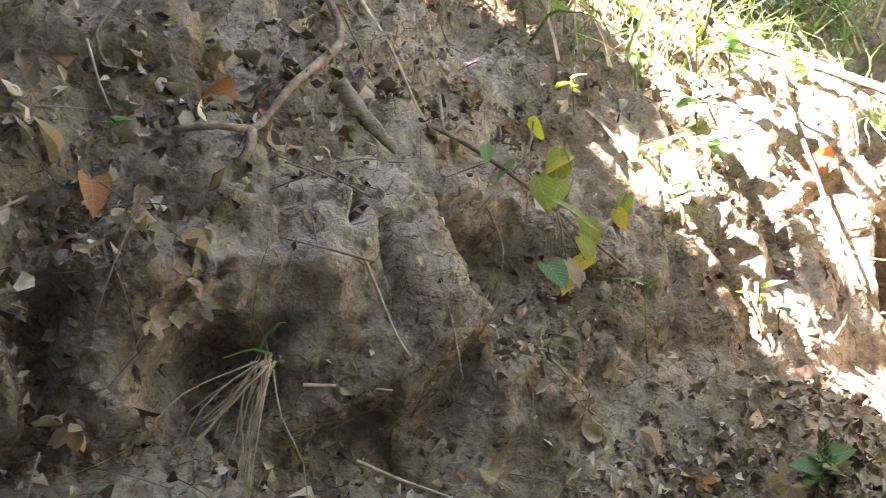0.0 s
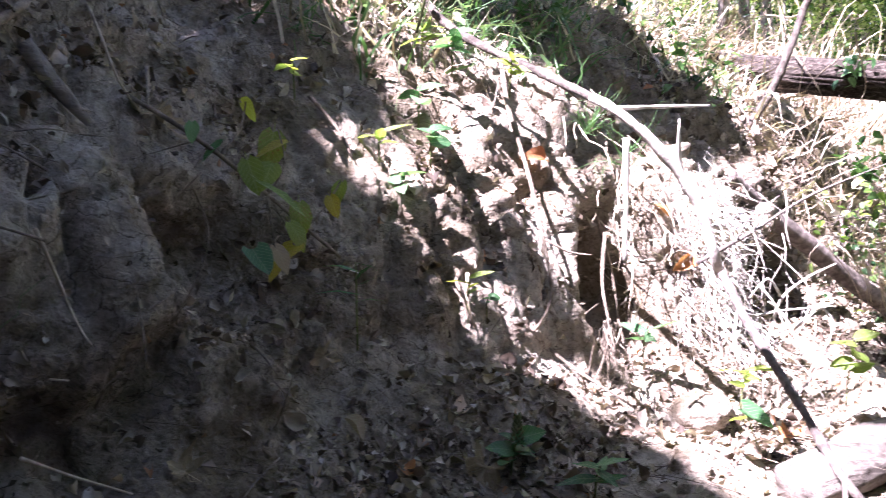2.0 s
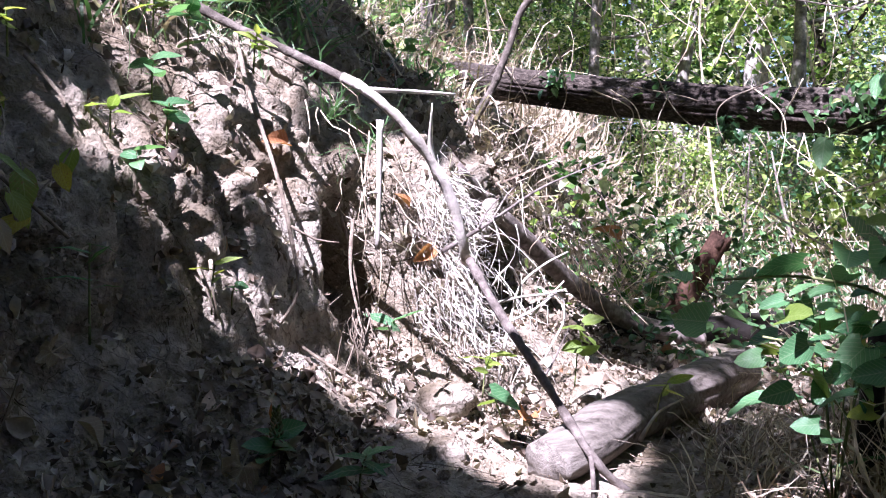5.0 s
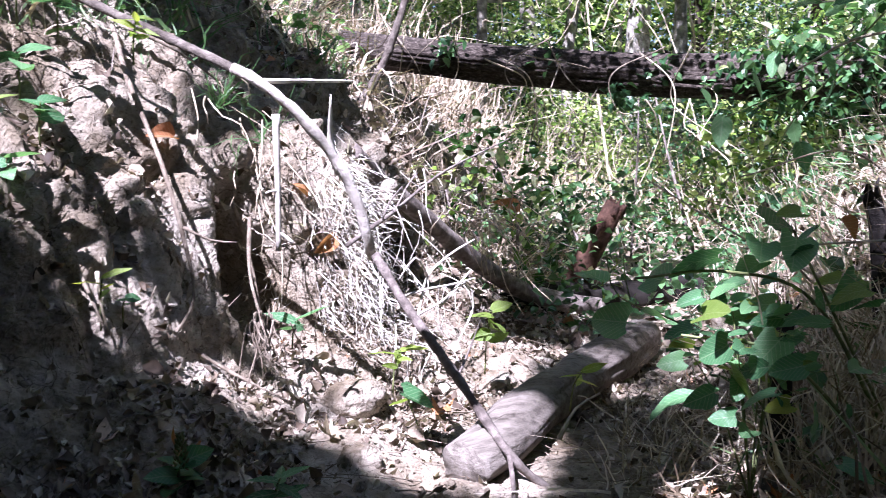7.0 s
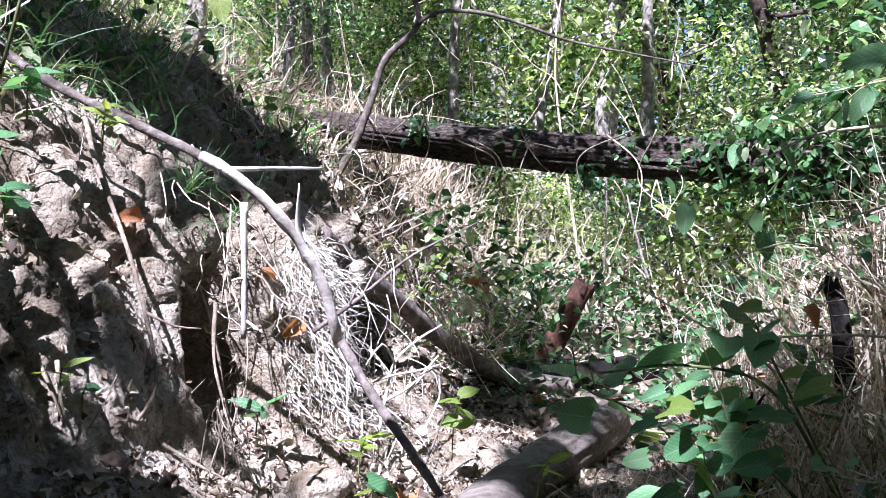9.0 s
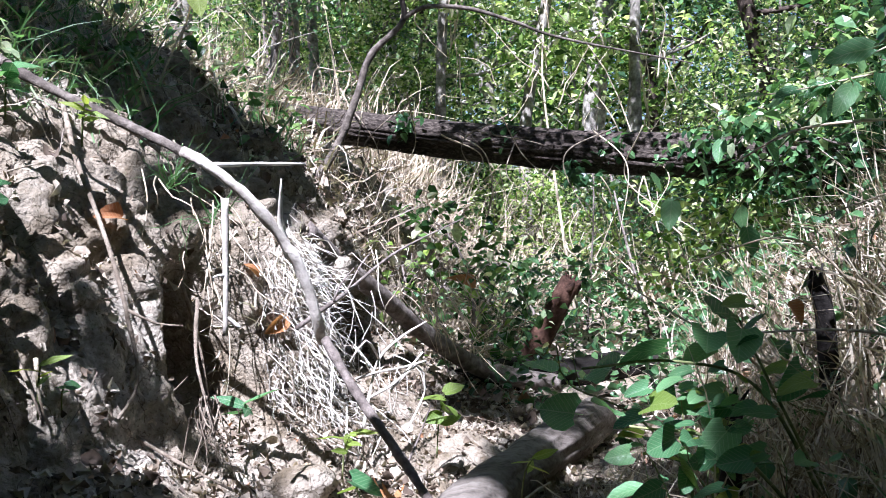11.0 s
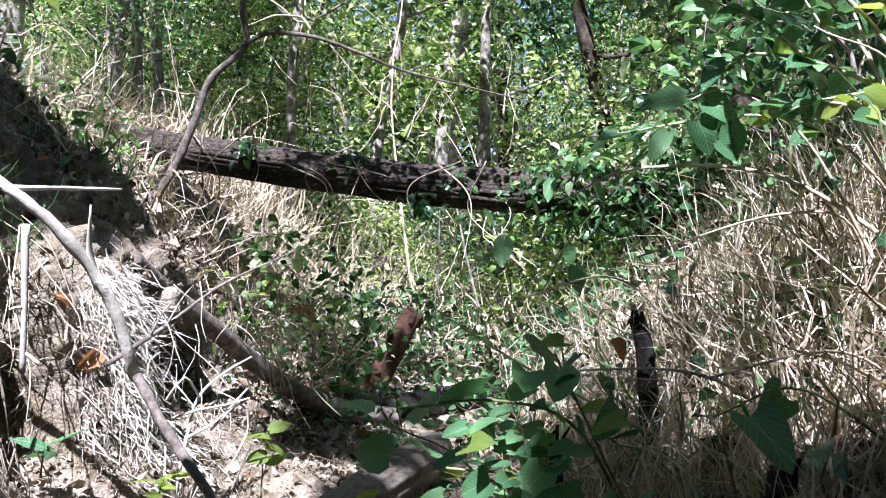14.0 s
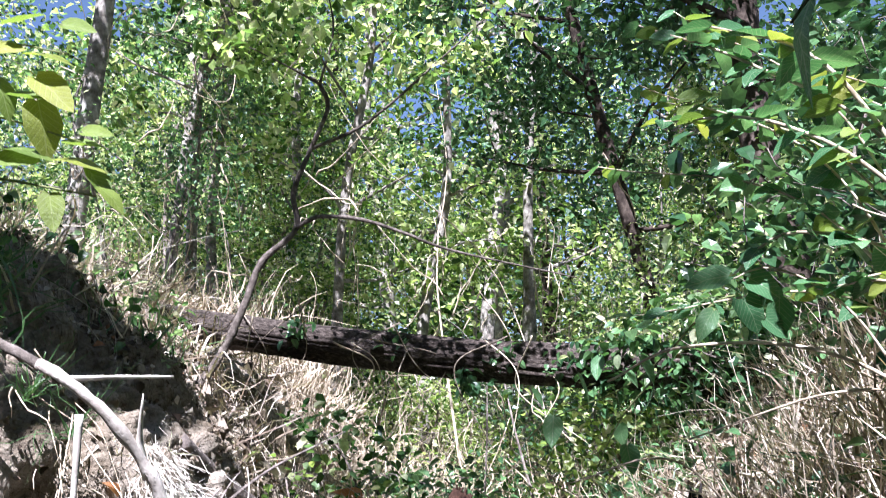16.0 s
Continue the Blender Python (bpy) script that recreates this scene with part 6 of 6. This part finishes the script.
def crumpled(segs, cols):
    out = [leaf_shape(1, w, "oval", f, a, c, i, segs, cols) for i, (w, f, a, c) in enumerate(CURLS)]
    for k, (v, f) in enumerate(out):
        v += np.stack([value_noise(v, 3.3, 100 + 3 * k + a) for a in range(3)], -1) * [0.13, 0.15, 0.20] + np.stack([value_noise(v, 7.0, 300 + 3 * k + a) for a in range(3)], -1) * [0.03, 0.05, 0.07]
    return out


LITTER, PLAIN_LITTER, SCRAPS = crumpled(5, 4), crumpled(4, 3), crumpled(3, 3)
flat = np.clip(ground_n[:, 2] - 0.35, 0, 1) ** 1.2
clumpy = np.clip(0.35 + fbm(ground_uvz, 3.5, 2, 15), 0.02, 2)
bare = 1 - 0.6 * ((u_ > 1.9) & (u_ < 3.9) & (v_ > 0.85) & (z_ > 0.5) & (z_ < 1.6))
near = bare * (u_ > -0.3) * (u_ < 5.5) * (v_ > -1.6) * (v_ < 3.0)
spread_over = (0.10 + flat) * clumpy * near * np.where((v_ > -0.6) & (z_ < 0.6), 1.2, 1.0) * np.where((u_ < 1.8) & (v_ > 0), np.where(z_ > 1.05, 4.2, 1.5), 1.0)
for n, where, shapes, label in ((17000, u_ < 1.9, LITTER, "curled brown and tan dead leaves on the bank"), (16000, (u_ >= 1.9) * (1 - 0.8 * ((u_ > 3.15) & (u_ < 3.75) & (z_ > 0.42) & (v_ > 0.6))), PLAIN_LITTER, "curled brown and tan dead leaves over the gully floor")):
    p, nn = on_ground(n, spread_over * where, r_d)
    solid("leaf_litter", lay(shapes, p, nn, 0.026, r_d, 0.006, 0.5).data("leaf_litter", DEAD_LEAF), label, "dead leaves", kind="stuff")
for n, where, size, label in ((13000, (0.18 + flat) * (0.2 + clumpy) * near * (v_ > 0.3), 0.023, "small dead leaf scraps on the bank"), (5000, (v_ < -0.35) * (v_ > -2.6) * (u_ > 1.4) * (u_ < 6.5), 0.06, "dark dead leaves under the dry grass"),
                              (6500, (u_ > 4.5) * (u_ < 16) * (np.abs(v_) < 7) * (0.3 + clumpy), 0.08, "dead leaves over the woodland floor")):
    p, nn = on_ground(n, where, r_d)
    solid("leaf_litter", lay(SCRAPS, p, nn, size, r_d, 0.005, 0.6).data("leaf_litter", DEAD_LEAF), label, "dead leaves", kind="stuff")


def crumb(seed):
    bm = bmesh.new()
    bmesh.ops.create_icosphere(bm, subdivisions=1, radius=0.5)
    q = np.random.default_rng(seed)
    v = np.array([w.co[:] for w in bm.verts]) * q.uniform(0.7, 1.3, (len(bm.verts), 1)) * [1, 0.85, 0.65]
    f = np.array([[w.index for w in g.verts] for g in bm.faces])
    bm.free()
    return v, f


p, nn = on_ground(9000, near * (v_ > -0.5) * (z_ < 2) * (0.3 + clumpy) * np.where((u_ > 1.9) & (z_ > 0.55), 0.35, 1.0), r_d)
solid("soil_crumbs", lay([crumb(i) for i in range(4)], p, nn, 0.013, r_d, 0.0).data("soil_crumbs", SOIL, False), "small crumbs of dry soil", "soil", kind="stuff")
p, nn = on_ground(2400, near * (v_ > 0.2) * (u_ < 4.2) * (z_ < 1.9) * ((u_ < 1.9) | (z_ < 0.5)) * (0.2 + clumpy), r_d)
solid("soil_crumbs", lay([crumb(i) for i in range(4, 9)], p, nn, 0.026, r_d, -0.003).data("soil_crumbs", SOIL, False), "broken lumps of dry soil on the bank", "soil", kind="stuff")
heap = Heap()
p, nn = on_ground(1300, near * (0.3 + flat) * (v_ > -0.6), r_d)
for k in range(len(p)):
    d = np.cross(nn[k], r_d.normal(0, 1, 3))
    d *= r_d.uniform(0.03, 0.13) / (np.linalg.norm(d) + 1e-9)
    heap.add(*tube([p[k] - d + nn[k] * 0.008, p[k] + nn[k] * 0.014 + r_d.normal(0, 0.006, 3), p[k] + d + nn[k] * 0.01], r_d.uniform(0.0012, 0.003), 0.001, 5, 0.04, 0.1, k))
solid("twig_litter", heap.data("twig_litter", ROOT), "small broken twigs and straws on the ground", "twigs", kind="stuff")


def clod(at, size, seed):
    """A lump of dried mud."""
    bm = bmesh.new()
    bmesh.ops.create_icosphere(bm, subdivisions=4, radius=1.0)
    v = np.array([w.co[:] for w in bm.verts])
    f = np.array([[w.index for w in g.verts] for g in bm.faces])
    bm.free()
    v = v * (1 + 0.30 * fbm(v + seed * 7, 1.1, 3, seed) + 0.05 * fbm(v, 6.0, 2, seed + 2))[:, None] * np.array(size) * [1, 1, 0.8]
    ob = solid("mud_clod", mesh_data("mud_clod", v, f, SOIL), "rounded lump of dried grey mud on the gully floor", "clod", "mud clods")
    ob.location = at


for k, (u, v, s) in enumerate(((3.02, 0.78, 0.075), (2.55, 0.62, 0.05), (3.35, 0.52, 0.05), (1.3, 0.75, 0.06), (0.7, 0.72, 0.055), (2.1, 0.55, 0.04), (3.6, 0.45, 0.06))):
    x, y, z = stem_at(u, v)
    clod((x, y, z + s * 0.25), (s * 1.25, s, s), 5 + k)
